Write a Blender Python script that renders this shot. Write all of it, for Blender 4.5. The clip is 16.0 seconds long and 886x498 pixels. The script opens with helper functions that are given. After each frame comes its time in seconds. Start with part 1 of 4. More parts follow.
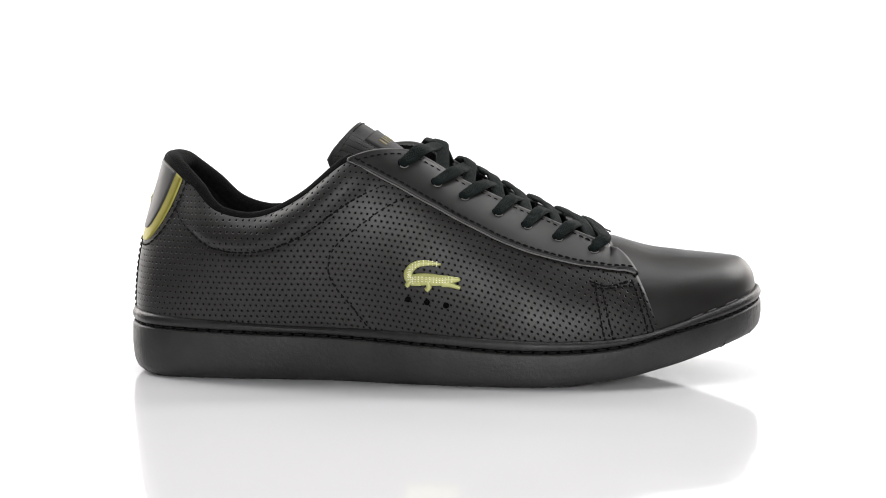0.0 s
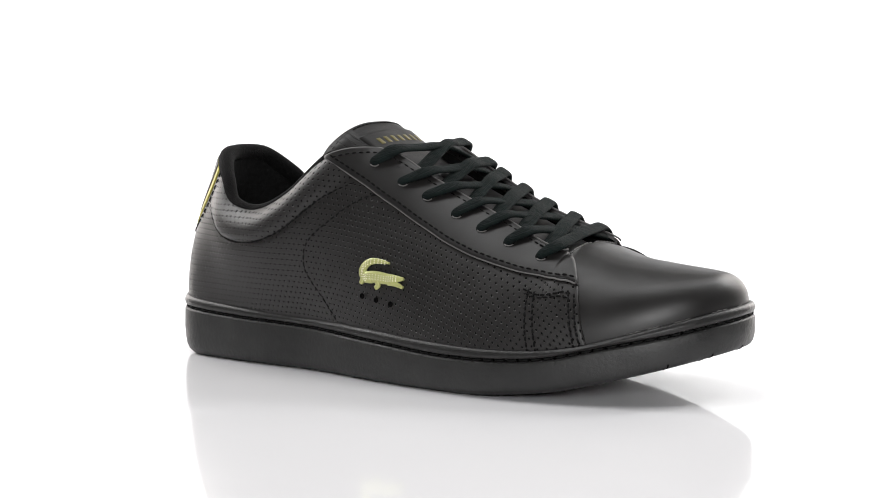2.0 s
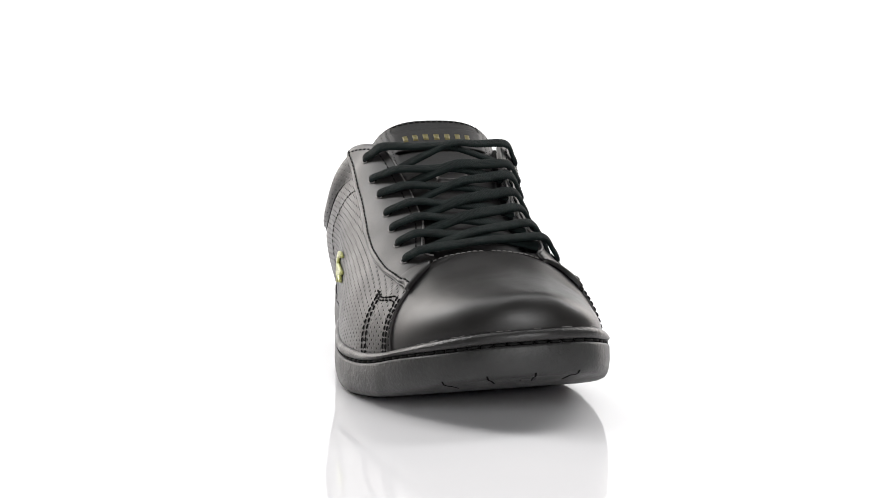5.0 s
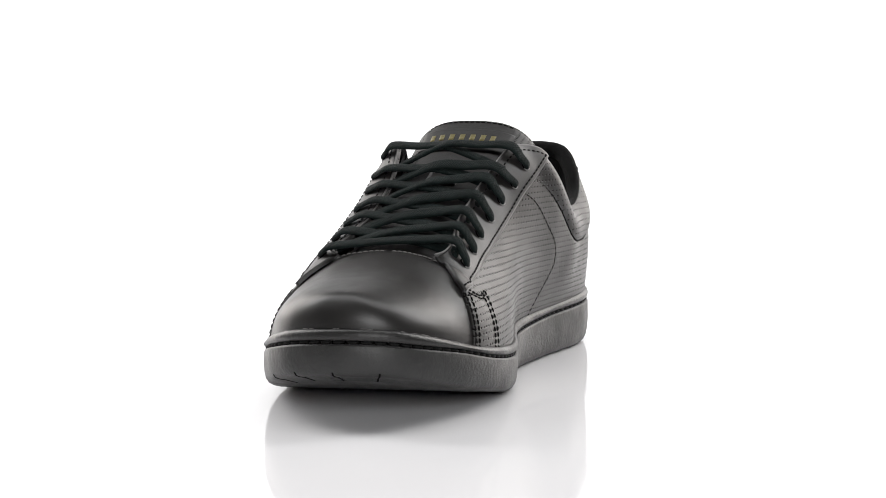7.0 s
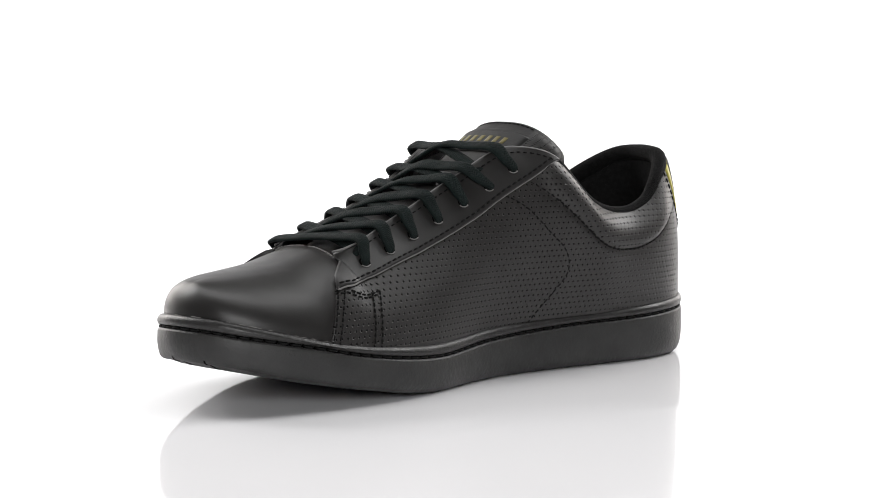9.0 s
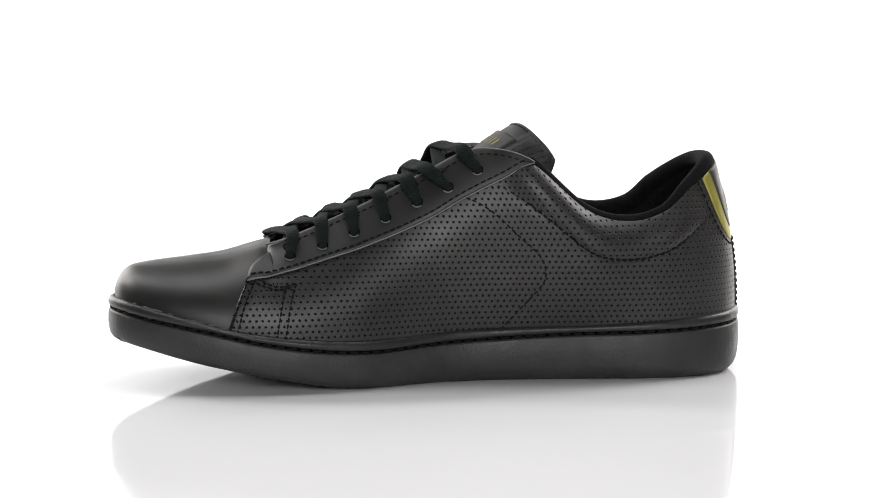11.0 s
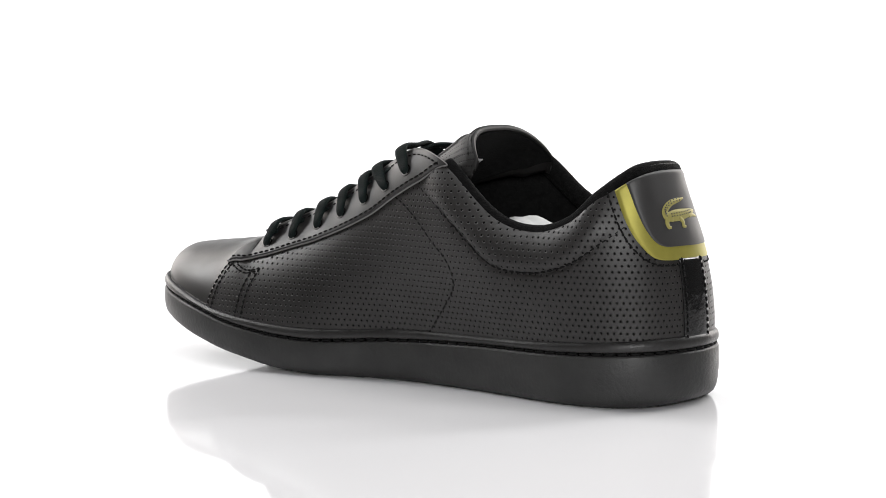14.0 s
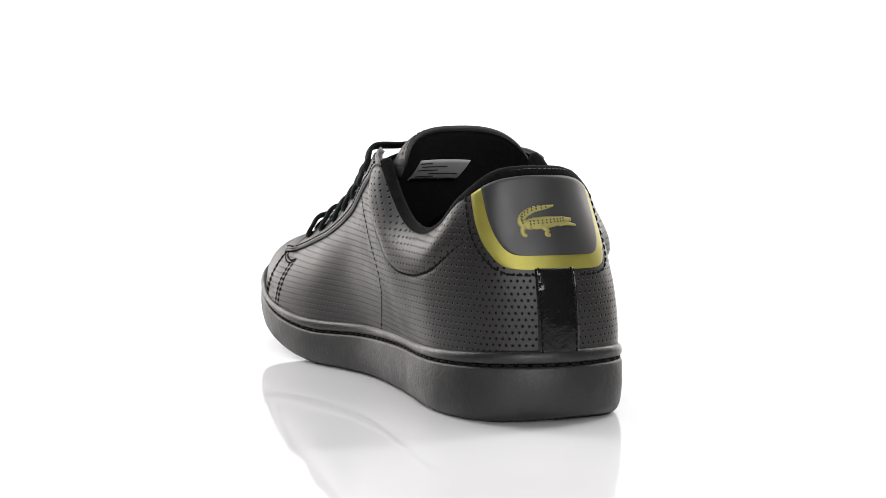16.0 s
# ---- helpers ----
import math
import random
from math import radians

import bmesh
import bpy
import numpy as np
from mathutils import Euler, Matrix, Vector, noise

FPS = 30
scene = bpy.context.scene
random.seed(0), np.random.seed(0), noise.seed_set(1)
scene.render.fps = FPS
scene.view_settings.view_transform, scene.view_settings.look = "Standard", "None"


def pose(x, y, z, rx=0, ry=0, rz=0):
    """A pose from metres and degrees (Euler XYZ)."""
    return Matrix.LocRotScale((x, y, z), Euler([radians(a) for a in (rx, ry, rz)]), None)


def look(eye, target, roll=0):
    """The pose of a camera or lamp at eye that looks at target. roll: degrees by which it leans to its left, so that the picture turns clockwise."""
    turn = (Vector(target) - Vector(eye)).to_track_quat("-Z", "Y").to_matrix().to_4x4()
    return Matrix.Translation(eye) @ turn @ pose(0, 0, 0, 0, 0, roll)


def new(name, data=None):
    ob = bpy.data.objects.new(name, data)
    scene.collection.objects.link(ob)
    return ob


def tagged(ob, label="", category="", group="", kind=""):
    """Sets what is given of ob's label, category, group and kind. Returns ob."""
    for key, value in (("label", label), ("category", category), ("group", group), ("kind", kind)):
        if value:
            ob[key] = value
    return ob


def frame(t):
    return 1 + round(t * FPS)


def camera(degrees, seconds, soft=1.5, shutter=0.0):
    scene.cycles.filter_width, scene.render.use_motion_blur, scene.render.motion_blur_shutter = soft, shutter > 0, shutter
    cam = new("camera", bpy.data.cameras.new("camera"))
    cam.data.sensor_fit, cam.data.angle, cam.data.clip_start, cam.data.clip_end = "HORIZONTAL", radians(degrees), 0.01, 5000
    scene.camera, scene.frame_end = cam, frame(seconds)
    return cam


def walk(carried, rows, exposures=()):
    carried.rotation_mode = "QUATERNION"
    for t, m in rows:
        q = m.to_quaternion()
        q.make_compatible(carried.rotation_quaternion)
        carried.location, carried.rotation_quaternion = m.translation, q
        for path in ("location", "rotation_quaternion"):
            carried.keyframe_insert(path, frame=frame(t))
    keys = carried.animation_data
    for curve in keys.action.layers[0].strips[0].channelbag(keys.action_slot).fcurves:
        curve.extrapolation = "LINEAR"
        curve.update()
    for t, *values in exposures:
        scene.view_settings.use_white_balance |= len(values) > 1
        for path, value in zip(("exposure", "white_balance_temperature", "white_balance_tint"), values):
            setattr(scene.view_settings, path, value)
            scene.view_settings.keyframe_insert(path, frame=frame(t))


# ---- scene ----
# camera on a tripod, a long lens looking a little down
cam = camera(26.95, 16.0, soft=0.7)
CAM = pose(0.0, -0.9, 0.150, 90 - 5.736, 0, -0.179)
walk(cam, [(0.0, CAM), (16.0, CAM)], exposures=[(0.0, 0.14), (16.0, 0.14)])

# ---------------------------------------------------------------- studio light
world = bpy.data.worlds.new("studio")
scene.world = world
world.use_nodes = True
world.node_tree.nodes["Background"].inputs[0].default_value = (1.0, 0.98, 0.97, 1)
world.node_tree.nodes["Background"].inputs[1].default_value = 0.03


def softbox(name, eye, target, w, h, watts, col=(1, 1, 1)):
    """A rectangular studio softbox."""
    d = bpy.data.lights.new(name, "AREA")
    d.shape, d.size, d.size_y, d.energy, d.color = "RECTANGLE", w, h, watts, col
    ob = new(name, d)
    ob.matrix_world = look(eye, target)
    return ob


softbox("softbox_top", (0.0, 0.14, 1.45), (0, 0.10, 0), 1.6, 0.5, 10.5)
# unseen lamp, added near the camera to brighten sides that face it
softbox("softbox_front", (0.15, -1.63, 0.56), (0, 0, 0.05), 0.9, 0.5, 14.5)
softbox("softbox_side", (-1.10, 1.15, 0.60), (0, 0, 0.05), 0.8, 1.1, 11.5, (1.0, 0.935, 0.89))
softbox("softbox_side", (1.10, 1.15, 0.60), (0, 0, 0.05), 0.8, 1.1, 10.5, (1.0, 0.935, 0.89))
# unseen pair, added to bring the backdrop paper up to white
softbox("softbox_backdrop", (-1.5, 0.9, 1.5), (0, 2.4, 0.5), 0.8, 1.4, 50)
softbox("softbox_backdrop", (1.5, 0.9, 1.5), (0, 2.4, 0.5), 0.8, 1.4, 50)


# ---------------------------------------------------------------- materials
def nodes_of(name):
    m = bpy.data.materials.new(name)
    m.use_nodes = True
    nt = m.node_tree
    return m, nt, nt.nodes["Principled BSDF"]


def mathn(nt, op, a, b=None, c=None):
    n = nt.nodes.new("ShaderNodeMath")
    n.operation = op
    for i, v in enumerate((a, b, c)):
        if v is None:
            continue
        if isinstance(v, (int, float)):
            n.inputs[i].default_value = v
        else:
            nt.links.new(v, n.inputs[i])
    return n.outputs[0]


def noise_tex(nt, scale, detail=4, vec=None, rough=0.55):
    n = nt.nodes.new("ShaderNodeTexNoise")
    n.inputs["Scale"].default_value, n.inputs["Detail"].default_value, n.inputs["Roughness"].default_value = scale, detail, rough
    nt.links.new(vec if vec else nt.nodes.new("ShaderNodeTexCoord").outputs["Object"], n.inputs["Vector"])
    return n.outputs["Fac"]


def ramp(nt, fac, c0, c1, p0=0.3, p1=0.7):
    n = nt.nodes.new("ShaderNodeValToRGB")
    n.color_ramp.elements[0].color, n.color_ramp.elements[1].color = (*c0, 1), (*c1, 1)
    n.color_ramp.elements[0].position, n.color_ramp.elements[1].position = p0, p1
    nt.links.new(fac, n.inputs[0])
    return n.outputs[0]


def maprange(nt, v, a, b, c, d):
    n = nt.nodes.new("ShaderNodeMapRange")
    n.inputs[1].default_value, n.inputs[2].default_value, n.inputs[3].default_value, n.inputs[4].default_value = a, b, c, d
    nt.links.new(v, n.inputs[0])
    return n.outputs[0]


def bump(nt, bsdf, height, strength, dist, prev=None):
    n = nt.nodes.new("ShaderNodeBump")
    n.inputs["Strength"].default_value, n.inputs["Distance"].default_value = strength, dist
    nt.links.new(height, n.inputs["Height"])
    if prev:
        nt.links.new(prev, n.inputs["Normal"])
    nt.links.new(n.outputs[0], bsdf.inputs["Normal"])
    return n.outputs[0]


def leather(name, c0, c1, rough=0.42, grain=1800, strength=0.12, perforated=False, coat=0.0, spec=0.6, crease=0.0):
    """Smooth coated leather: fine grain, slow tone change, and if asked a staggered field of punched holes."""
    m, nt, b = nodes_of(name)
    col = ramp(nt, noise_tex(nt, 35, 3), c0, c1)
    fine = noise_tex(nt, grain, 3)
    wear = noise_tex(nt, 60, 5)
    nt.links.new(maprange(nt, wear, 0.3, 0.7, rough - 0.05, rough + 0.06), b.inputs["Roughness"])
    b.inputs["Coat Weight"].default_value = coat
    b.inputs["Specular IOR Level"].default_value = spec
    b.inputs["Coat Roughness"].default_value = 0.05
    first = bump(nt, b, fine, strength, 0.0004)
    if crease:
        first = bump(nt, b, noise_tex(nt, 130, 3), crease, 0.002, first)
    if perforated:
        uv = nt.nodes.new("ShaderNodeUVMap")
        sep = nt.nodes.new("ShaderNodeSeparateXYZ")
        nt.links.new(uv.outputs[0], sep.inputs[0])
        px, py = 0.00292, 0.00268
        y = mathn(nt, "DIVIDE", sep.outputs[1], py)
        row = mathn(nt, "FLOOR", y)
        odd = mathn(nt, "MULTIPLY", mathn(nt, "FLOORED_MODULO", row, 2.0), 0.5)
        x = mathn(nt, "ADD", mathn(nt, "DIVIDE", sep.outputs[0], px), odd)
        fx = mathn(nt, "MULTIPLY", mathn(nt, "SUBTRACT", mathn(nt, "FRACT", x), 0.5), px)
        fy = mathn(nt, "MULTIPLY", mathn(nt, "SUBTRACT", mathn(nt, "FRACT", y), 0.5), py)
        d = mathn(nt, "SQRT", mathn(nt, "ADD", mathn(nt, "MULTIPLY", fx, fx), mathn(nt, "MULTIPLY", fy, fy)))
        hole = maprange(nt, d, 0.00034, 0.00050, 1.0, 0.0)
        mix = nt.nodes.new("ShaderNodeMix")
        mix.data_type = "RGBA"
        nt.links.new(hole, mix.inputs[0])
        nt.links.new(col, mix.inputs[6])
        mix.inputs[7].default_value = (0.004, 0.004, 0.004, 1)
        col = mix.outputs[2]
        nt.links.new(maprange(nt, hole, 0, 1, spec, 0.0), b.inputs["Specular IOR Level"])
        bump(nt, b, maprange(nt, d, 0.00042, 0.00066, 0, 1), 0.65, 0.0005, first)
    nt.links.new(col, b.inputs["Base Color"])
    return m


def fabric(name, c0, c1, scale=900, rough=0.9, strength=0.6, sheen=0.15):
    """Woven cotton or mesh lining."""
    m, nt, b = nodes_of(name)
    vec = nt.nodes.new("ShaderNodeTexCoord").outputs["Object"]
    v = nt.nodes.new("ShaderNodeTexVoronoi")
    v.inputs["Scale"].default_value = scale
    nt.links.new(vec, v.inputs["Vector"])
    nt.links.new(ramp(nt, noise_tex(nt, scale * 0.3, 4, vec), c0, c1), b.inputs["Base Color"])
    b.inputs["Roughness"].default_value = rough
    b.inputs["Specular IOR Level"].default_value = 0.08
    b.inputs["Sheen Weight"].default_value = sheen
    b.inputs["Sheen Roughness"].default_value = 0.4
    bump(nt, b, v.outputs["Distance"], strength, 0.0005)
    return m


def braid(name, c0, c1):
    """Flat braided cotton lace: chevron ribs along its length."""
    m, nt, b = nodes_of(name)
    sep = nt.nodes.new("ShaderNodeSeparateXYZ")
    nt.links.new(nt.nodes.new("ShaderNodeUVMap").outputs[0], sep.inputs[0])
    across = mathn(nt, "PINGPONG", mathn(nt, "ADD", sep.outputs[1], 0.1), 0.0012)
    wave = mathn(nt, "SINE", mathn(nt, "MULTIPLY", mathn(nt, "ADD", sep.outputs[0], across), 2 * math.pi / 0.0012))
    fuzz = noise_tex(nt, 2600, 3)
    nt.links.new(ramp(nt, noise_tex(nt, 160, 4), c0, c1), b.inputs["Base Color"])
    b.inputs["Roughness"].default_value = 0.85
    b.inputs["Specular IOR Level"].default_value = 0.18
    crease = bump(nt, b, noise_tex(nt, 330, 2), 0.55, 0.0016)
    first = bump(nt, b, wave, 0.45, 0.0003, crease)
    bump(nt, b, fuzz, 0.5, 0.0003, first)
    return m


def rubber(name, c0, c1, rough=0.5):
    m, nt, b = nodes_of(name)
    nt.links.new(ramp(nt, noise_tex(nt, 45, 5), c0, c1), b.inputs["Base Color"])
    nt.links.new(maprange(nt, noise_tex(nt, 80, 4), 0.3, 0.7, rough - 0.06, rough + 0.1), b.inputs["Roughness"])
    b.inputs["Specular IOR Level"].default_value = 0.36
    first = bump(nt, b, noise_tex(nt, 520, 4), 0.36, 0.0008)
    bump(nt, b, noise_tex(nt, 1500, 2), 0.2, 0.0003, first)
    return m


def plain(name, col, rough=0.4, metal=0.0, grain=700, strength=0.1, spec=0.5):
    m, nt, b = nodes_of(name)
    nt.links.new(ramp(nt, noise_tex(nt, 120, 4), [c * 0.92 for c in col], [min(1, c * 1.08) for c in col]), b.inputs["Base Color"])
    b.inputs["Roughness"].default_value, b.inputs["Metallic"].default_value = rough, metal
    b.inputs["Specular IOR Level"].default_value = spec
    bump(nt, b, noise_tex(nt, grain, 3), strength, 0.0003)
    return m


M_VAMP = leather("smooth_black_leather", (0.0095, 0.0087, 0.0083), (0.0135, 0.0123, 0.0118), 0.42, spec=0.46)
M_PERF = leather("perforated_black_leather", (0.0135, 0.0125, 0.012), (0.019, 0.0176, 0.0171), 0.43, perforated=True, spec=0.42)
M_STAY = leather("overlay_black_leather", (0.009, 0.0083, 0.008), (0.0125, 0.0115, 0.0112), 0.44, spec=0.42)
M_PANEL = leather("heel_panel_leather", (0.020, 0.0192, 0.019), (0.026, 0.0248, 0.0245), 0.5)
M_PATENT = leather("patent_black_leather", (0.006, 0.006, 0.006), (0.008, 0.008, 0.008), 0.11, strength=0.02, coat=0.12, spec=0.32, crease=0.22)
M_TONGUE = leather("soft_black_tongue_leather", (0.006, 0.0056, 0.0054), (0.009, 0.0083, 0.008), 0.55, strength=0.2, spec=0.32, crease=0.12)
M_TONGUEPERF = leather("perforated_tongue_leather", (0.007, 0.0066, 0.0064), (0.010, 0.0093, 0.009), 0.52, perforated=True, spec=0.4)
M_RUBBER = rubber("black_rubber", (0.021, 0.021, 0.0208), (0.033, 0.0325, 0.032), 0.46)
M_WELT = rubber("smooth_black_rubber", (0.016, 0.0155, 0.015), (0.022, 0.021, 0.021), 0.38)
M_LACE = braid("black_cotton_lace", (0.0019, 0.0046, 0.0043), (0.0038, 0.0088, 0.0082))
M_LINING = fabric("black_mesh_lining", (0.004, 0.004, 0.004), (0.009, 0.009, 0.009), 1500, strength=0.35, sheen=0.05)
M_RIM = fabric("black_knitted_edging", (0.0022, 0.0022, 0.0022), (0.006, 0.006, 0.006), 1500, strength=0.6, sheen=0.03)
M_THREAD = plain("black_thread", (0.004, 0.004, 0.004), 0.75, spec=0.15)
M_DARK = plain("hole_black", (0.002, 0.002, 0.002), 0.9, spec=0.05)
# throat thread, and the glint painted on the lace holes
M_PALE = plain("pale_thread_and_glint", (0.16, 0.155, 0.15), 0.7)
M_GOLD = plain("olive_gold_foil", (0.30, 0.27, 0.05), 0.48, 0.5, 1200, 0.14)
M_GOLDPRINT = plain("olive_gold_print", (0.28, 0.25, 0.07), 0.5, 0.2)
M_WORD = plain("dull_gold_print", (0.12, 0.10, 0.030), 0.5, 0.3)
M_BADGE = plain("pale_gold_enamel", (0.47, 0.48, 0.18), 0.35, 0.2)
M_STUD = plain("cream_dots", (0.82, 0.80, 0.60), 0.5)
# grey of the raw edge includes the highlight it catches
M_EDGE = plain("cut_edge_with_highlight", (0.13, 0.127, 0.124), 0.55)
M_GLUE = plain("dried_glue", (0.13, 0.125, 0.12), 0.6)
M_PAPER = plain("white_tissue_paper", (0.75, 0.75, 0.74), 0.8, 0, 90, 0.5)
M_LABEL = plain("grey_white_label", (0.55, 0.55, 0.56), 0.6)
M_INK = plain("dark_label_ink", (0.05, 0.05, 0.05), 0.7)


def acrylic():
    """White glossy acrylic sheet with faint uneven tone."""
    m, nt, b = nodes_of("white_acrylic")
    nt.links.new(ramp(nt, noise_tex(nt, 2.5, 3), (0.79, 0.785, 0.80), (0.815, 0.81, 0.825)), b.inputs["Base Color"])
    nt.links.new(maprange(nt, noise_tex(nt, 9, 4), 0.3, 0.7, 0.035, 0.07), b.inputs["Roughness"])
    b.inputs["IOR"].default_value = 1.30
    return m


M_FLOOR = acrylic()
M_SWEEP, _nt, _b = nodes_of("white_backdrop_paper")
_b.inputs["Base Color"].default_value, _b.inputs["Roughness"].default_value = (0.82, 0.82, 0.82, 1), 0.95
M_ROOM = plain("dark_unseen_wall", (0.06, 0.06, 0.06), 0.9, 0, 30, 0.1)


# ---------------------------------------------------------------- mesh helpers
def mesh_from(name, verts, faces, uvs=None, smooth=True):
    me = bpy.data.meshes.new(name)
    me.from_pydata([tuple(map(float, v)) for v in verts], [], faces)
    if uvs is not None:
        lay = me.uv_layers.new(name="UVMap")
        idx = np.empty(len(me.loops), dtype=np.int32)
        me.loops.foreach_get("vertex_index", idx)
        lay.data.foreach_set("uv", np.asarray(uvs, dtype=np.float32)[idx].ravel())
    if smooth:
        me.polygons.foreach_set("use_smooth", [True] * len(me.polygons))
    me.update()
    return me


def part(name, me, material, parent, label="", kind=""):
    """One mesh object under a thing or under a part."""
    if isinstance(me, bmesh.types.BMesh):
        bm, me = me, bpy.data.meshes.new(name)
        bm.to_mesh(me)
        bm.free()
    me.materials.append(material)
    ob = new(name, me)
    ob.parent = parent
    return tagged(ob, label=label, kind=kind)


def grid(P, wrap_i=False, wrap_j=False, flip=False, base=0):
    """Faces of an n x m lattice of points."""
    n, m = P.shape[:2]
    f = []
    for i in range(n if wrap_i else n - 1):
        for j in range(m if wrap_j else m - 1):
            q = (i * m + j, ((i + 1) % n) * m + j, ((i + 1) % n) * m + (j + 1) % m, i * m + (j + 1) % m)
            q = q[::-1] if flip else q
            f.append(tuple(base + k for k in q))
    return f


def unit(v):
    return v / np.maximum(np.linalg.norm(v, axis=-1, keepdims=True), 1e-12)


def resample(P, step):
    """Points at even steps along a polyline."""
    P = np.asarray(P, float)
    d = np.concatenate([[0], np.cumsum(np.linalg.norm(np.diff(P, axis=0), axis=1))])
    n = max(2, int(round(d[-1] / step)) + 1)
    s = np.linspace(0, d[-1], n)
    return np.stack([np.interp(s, d, P[:, k]) for k in range(P.shape[1])], 1)


def spline(keys, n):
    """Catmull-Rom through open keys."""
    K = np.asarray(keys, float)
    K = np.vstack([2 * K[0] - K[1], K, 2 * K[-1] - K[-2]])
    out = []
    m = len(K) - 3
    for x in np.linspace(0, m, n):
        i = min(int(x), m - 1)
        t = x - i
        a, b, c, d = K[i:i + 4]
        out.append(0.5 * (2 * b + (c - a) * t + (2 * a - 5 * b + 4 * c - d) * t * t + (3 * b - a - 3 * c + d) * t ** 3))
    return np.array(out)


def sweep(path, side, w, t, k=10, power=2.6, ends=True):
    """A flat rounded band along a path: side is the direction of its width at each point, w and t its half width and half thickness."""
    path, side = np.asarray(path, float), np.asarray(side, float)
    tan = unit(np.gradient(path, axis=0))
    side = unit(side - tan * np.sum(side * tan, 1, keepdims=True))
    nor = np.cross(side, tan)
    w, t = np.broadcast_to(w, len(path)), np.broadcast_to(t, len(path))
    ph = np.linspace(0, 2 * np.pi, k, endpoint=False)
    cs = np.sign(np.cos(ph)) * np.abs(np.cos(ph)) ** (2 / power)
    sn = np.sign(np.sin(ph)) * np.abs(np.sin(ph)) ** (2 / power)
    P = path[:, None] + side[:, None] * (w[:, None] * cs)[..., None] + nor[:, None] * (t[:, None] * sn)[..., None]
    f = grid(P, wrap_j=True)
    n, m = P.shape[:2]
    if ends:
        f += [tuple(range(m)), tuple(range((n - 1) * m, n * m))[::-1]]
    return P.reshape(-1, 3), f


def join(pieces):
    """One vertex and face list from several."""
    V, F, b = [], [], 0
    for v, f in pieces:
        V.append(np.asarray(v).reshape(-1, 3))
        F += [tuple(b + i for i in q) for q in f]
        b += len(V[-1])
    return np.vstack(V), F


# ---------------------------------------------------------------- the form of the shoe
# u runs from heel to toe, v to the inner side, z up; the sole's plan outline, from the toe tip round the outer side
OUT = [(0.1586, 0.0131), (0.1503, -0.0134), (0.1259, -0.0341), (0.0889, -0.0496), (0.0486, -0.0556), (-0.0008, -0.0503),
       (-0.05, -0.0398), (-0.1007, -0.0367), (-0.1381, -0.0281), (-0.1507, 0.003), (-0.1376, 0.0344), (-0.1043, 0.0468),
       (-0.0505, 0.0416), (-0.002, 0.0412), (0.0462, 0.0552), (0.0868, 0.0586), (0.1248, 0.0513), (0.1503, 0.0372)]


def closed_curve(keys, n):
    K = np.asarray(keys, float)
    m = len(K)
    out = []
    for i in range(m):
        a, b, c, d = K[i - 1], K[i], K[(i + 1) % m], K[(i + 2) % m]
        for t in np.linspace(0, 1, n, endpoint=False):
            out.append(0.5 * (2 * b + (c - a) * t + (2 * a - 5 * b + 4 * c - d) * t * t + (3 * b - a - 3 * c + d) * t ** 3))
    return np.array(out)


_C = closed_curve(OUT, 40)
for _ in range(36):
    _C = 0.25 * np.roll(_C, 1, 0) + 0.5 * _C + 0.25 * np.roll(_C, -1, 0)
_d = np.concatenate([[0], np.cumsum(np.linalg.norm(np.diff(np.vstack([_C, _C[:1]]), axis=0), axis=1))])
ROUND = _d[-1]
_A = _d / ROUND
_CC = np.vstack([_C, _C[:1]])
A_HEEL = float(_A[9 * 40])
_T = unit(np.roll(_C, -3, 0) - np.roll(_C, 3, 0))
_N = np.stack([_T[:, 1], -_T[:, 0]], 1)
if np.mean(np.sum(_N * (_C - _C.mean(0)), 1)) < 0:
    _N = -_N
_NN = np.vstack([_N, _N[:1]])


def outline(a):
    a = np.mod(a, 1.0)
    return np.stack([np.interp(a, _A, _CC[:, 0]), np.interp(a, _A, _CC[:, 1])], -1)


def outward(a):
    a = np.mod(a, 1.0)
    return unit(np.stack([np.interp(a, _A, _NN[:, 0]), np.interp(a, _A, _NN[:, 1])], -1))


def at_u(u, side):
    """Place on the outline (0..1) above u, on the outer (-1) or inner (1) side."""
    if side < 0:
        m = 9 * 40 + 1
        return float(np.interp(-u, -_CC[:m, 0], _A[:m]))
    return float(np.interp(u, _CC[9 * 40:, 0], _A[9 * 40:]))


def table(u, keys):
    k = np.asarray(keys)
    # smooth interpolation through the keys
    x, y = k[:, 0], k[:, 1]
    s = np.gradient(y, x)
    u = np.clip(u, x[0], x[-1])
    i = np.clip(np.searchsorted(x, u) - 1, 0, len(x) - 2)
    h = x[i + 1] - x[i]
    t = (u - x[i]) / h
    return ((2 * t ** 3 - 3 * t ** 2 + 1) * y[i] + (t ** 3 - 2 * t ** 2 + t) * h * s[i]
            + (3 * t ** 2 - 2 * t ** 3) * y[i + 1] + (t ** 3 - t ** 2) * h * s[i + 1])


RIM = [(-0.152, 0.0318), (-0.118, 0.0293), (-0.098, 0.0283), (-0.065, 0.0268), (-0.037, 0.0262), (-0.005, 0.0252), (0.024, 0.0235), (0.05, 0.0229),
       (0.067, 0.0236), (0.087, 0.0252), (0.102, 0.0275), (0.115, 0.0306), (0.1287, 0.0343), (0.143, 0.0381), (0.1523, 0.0406), (0.159, 0.0420)]
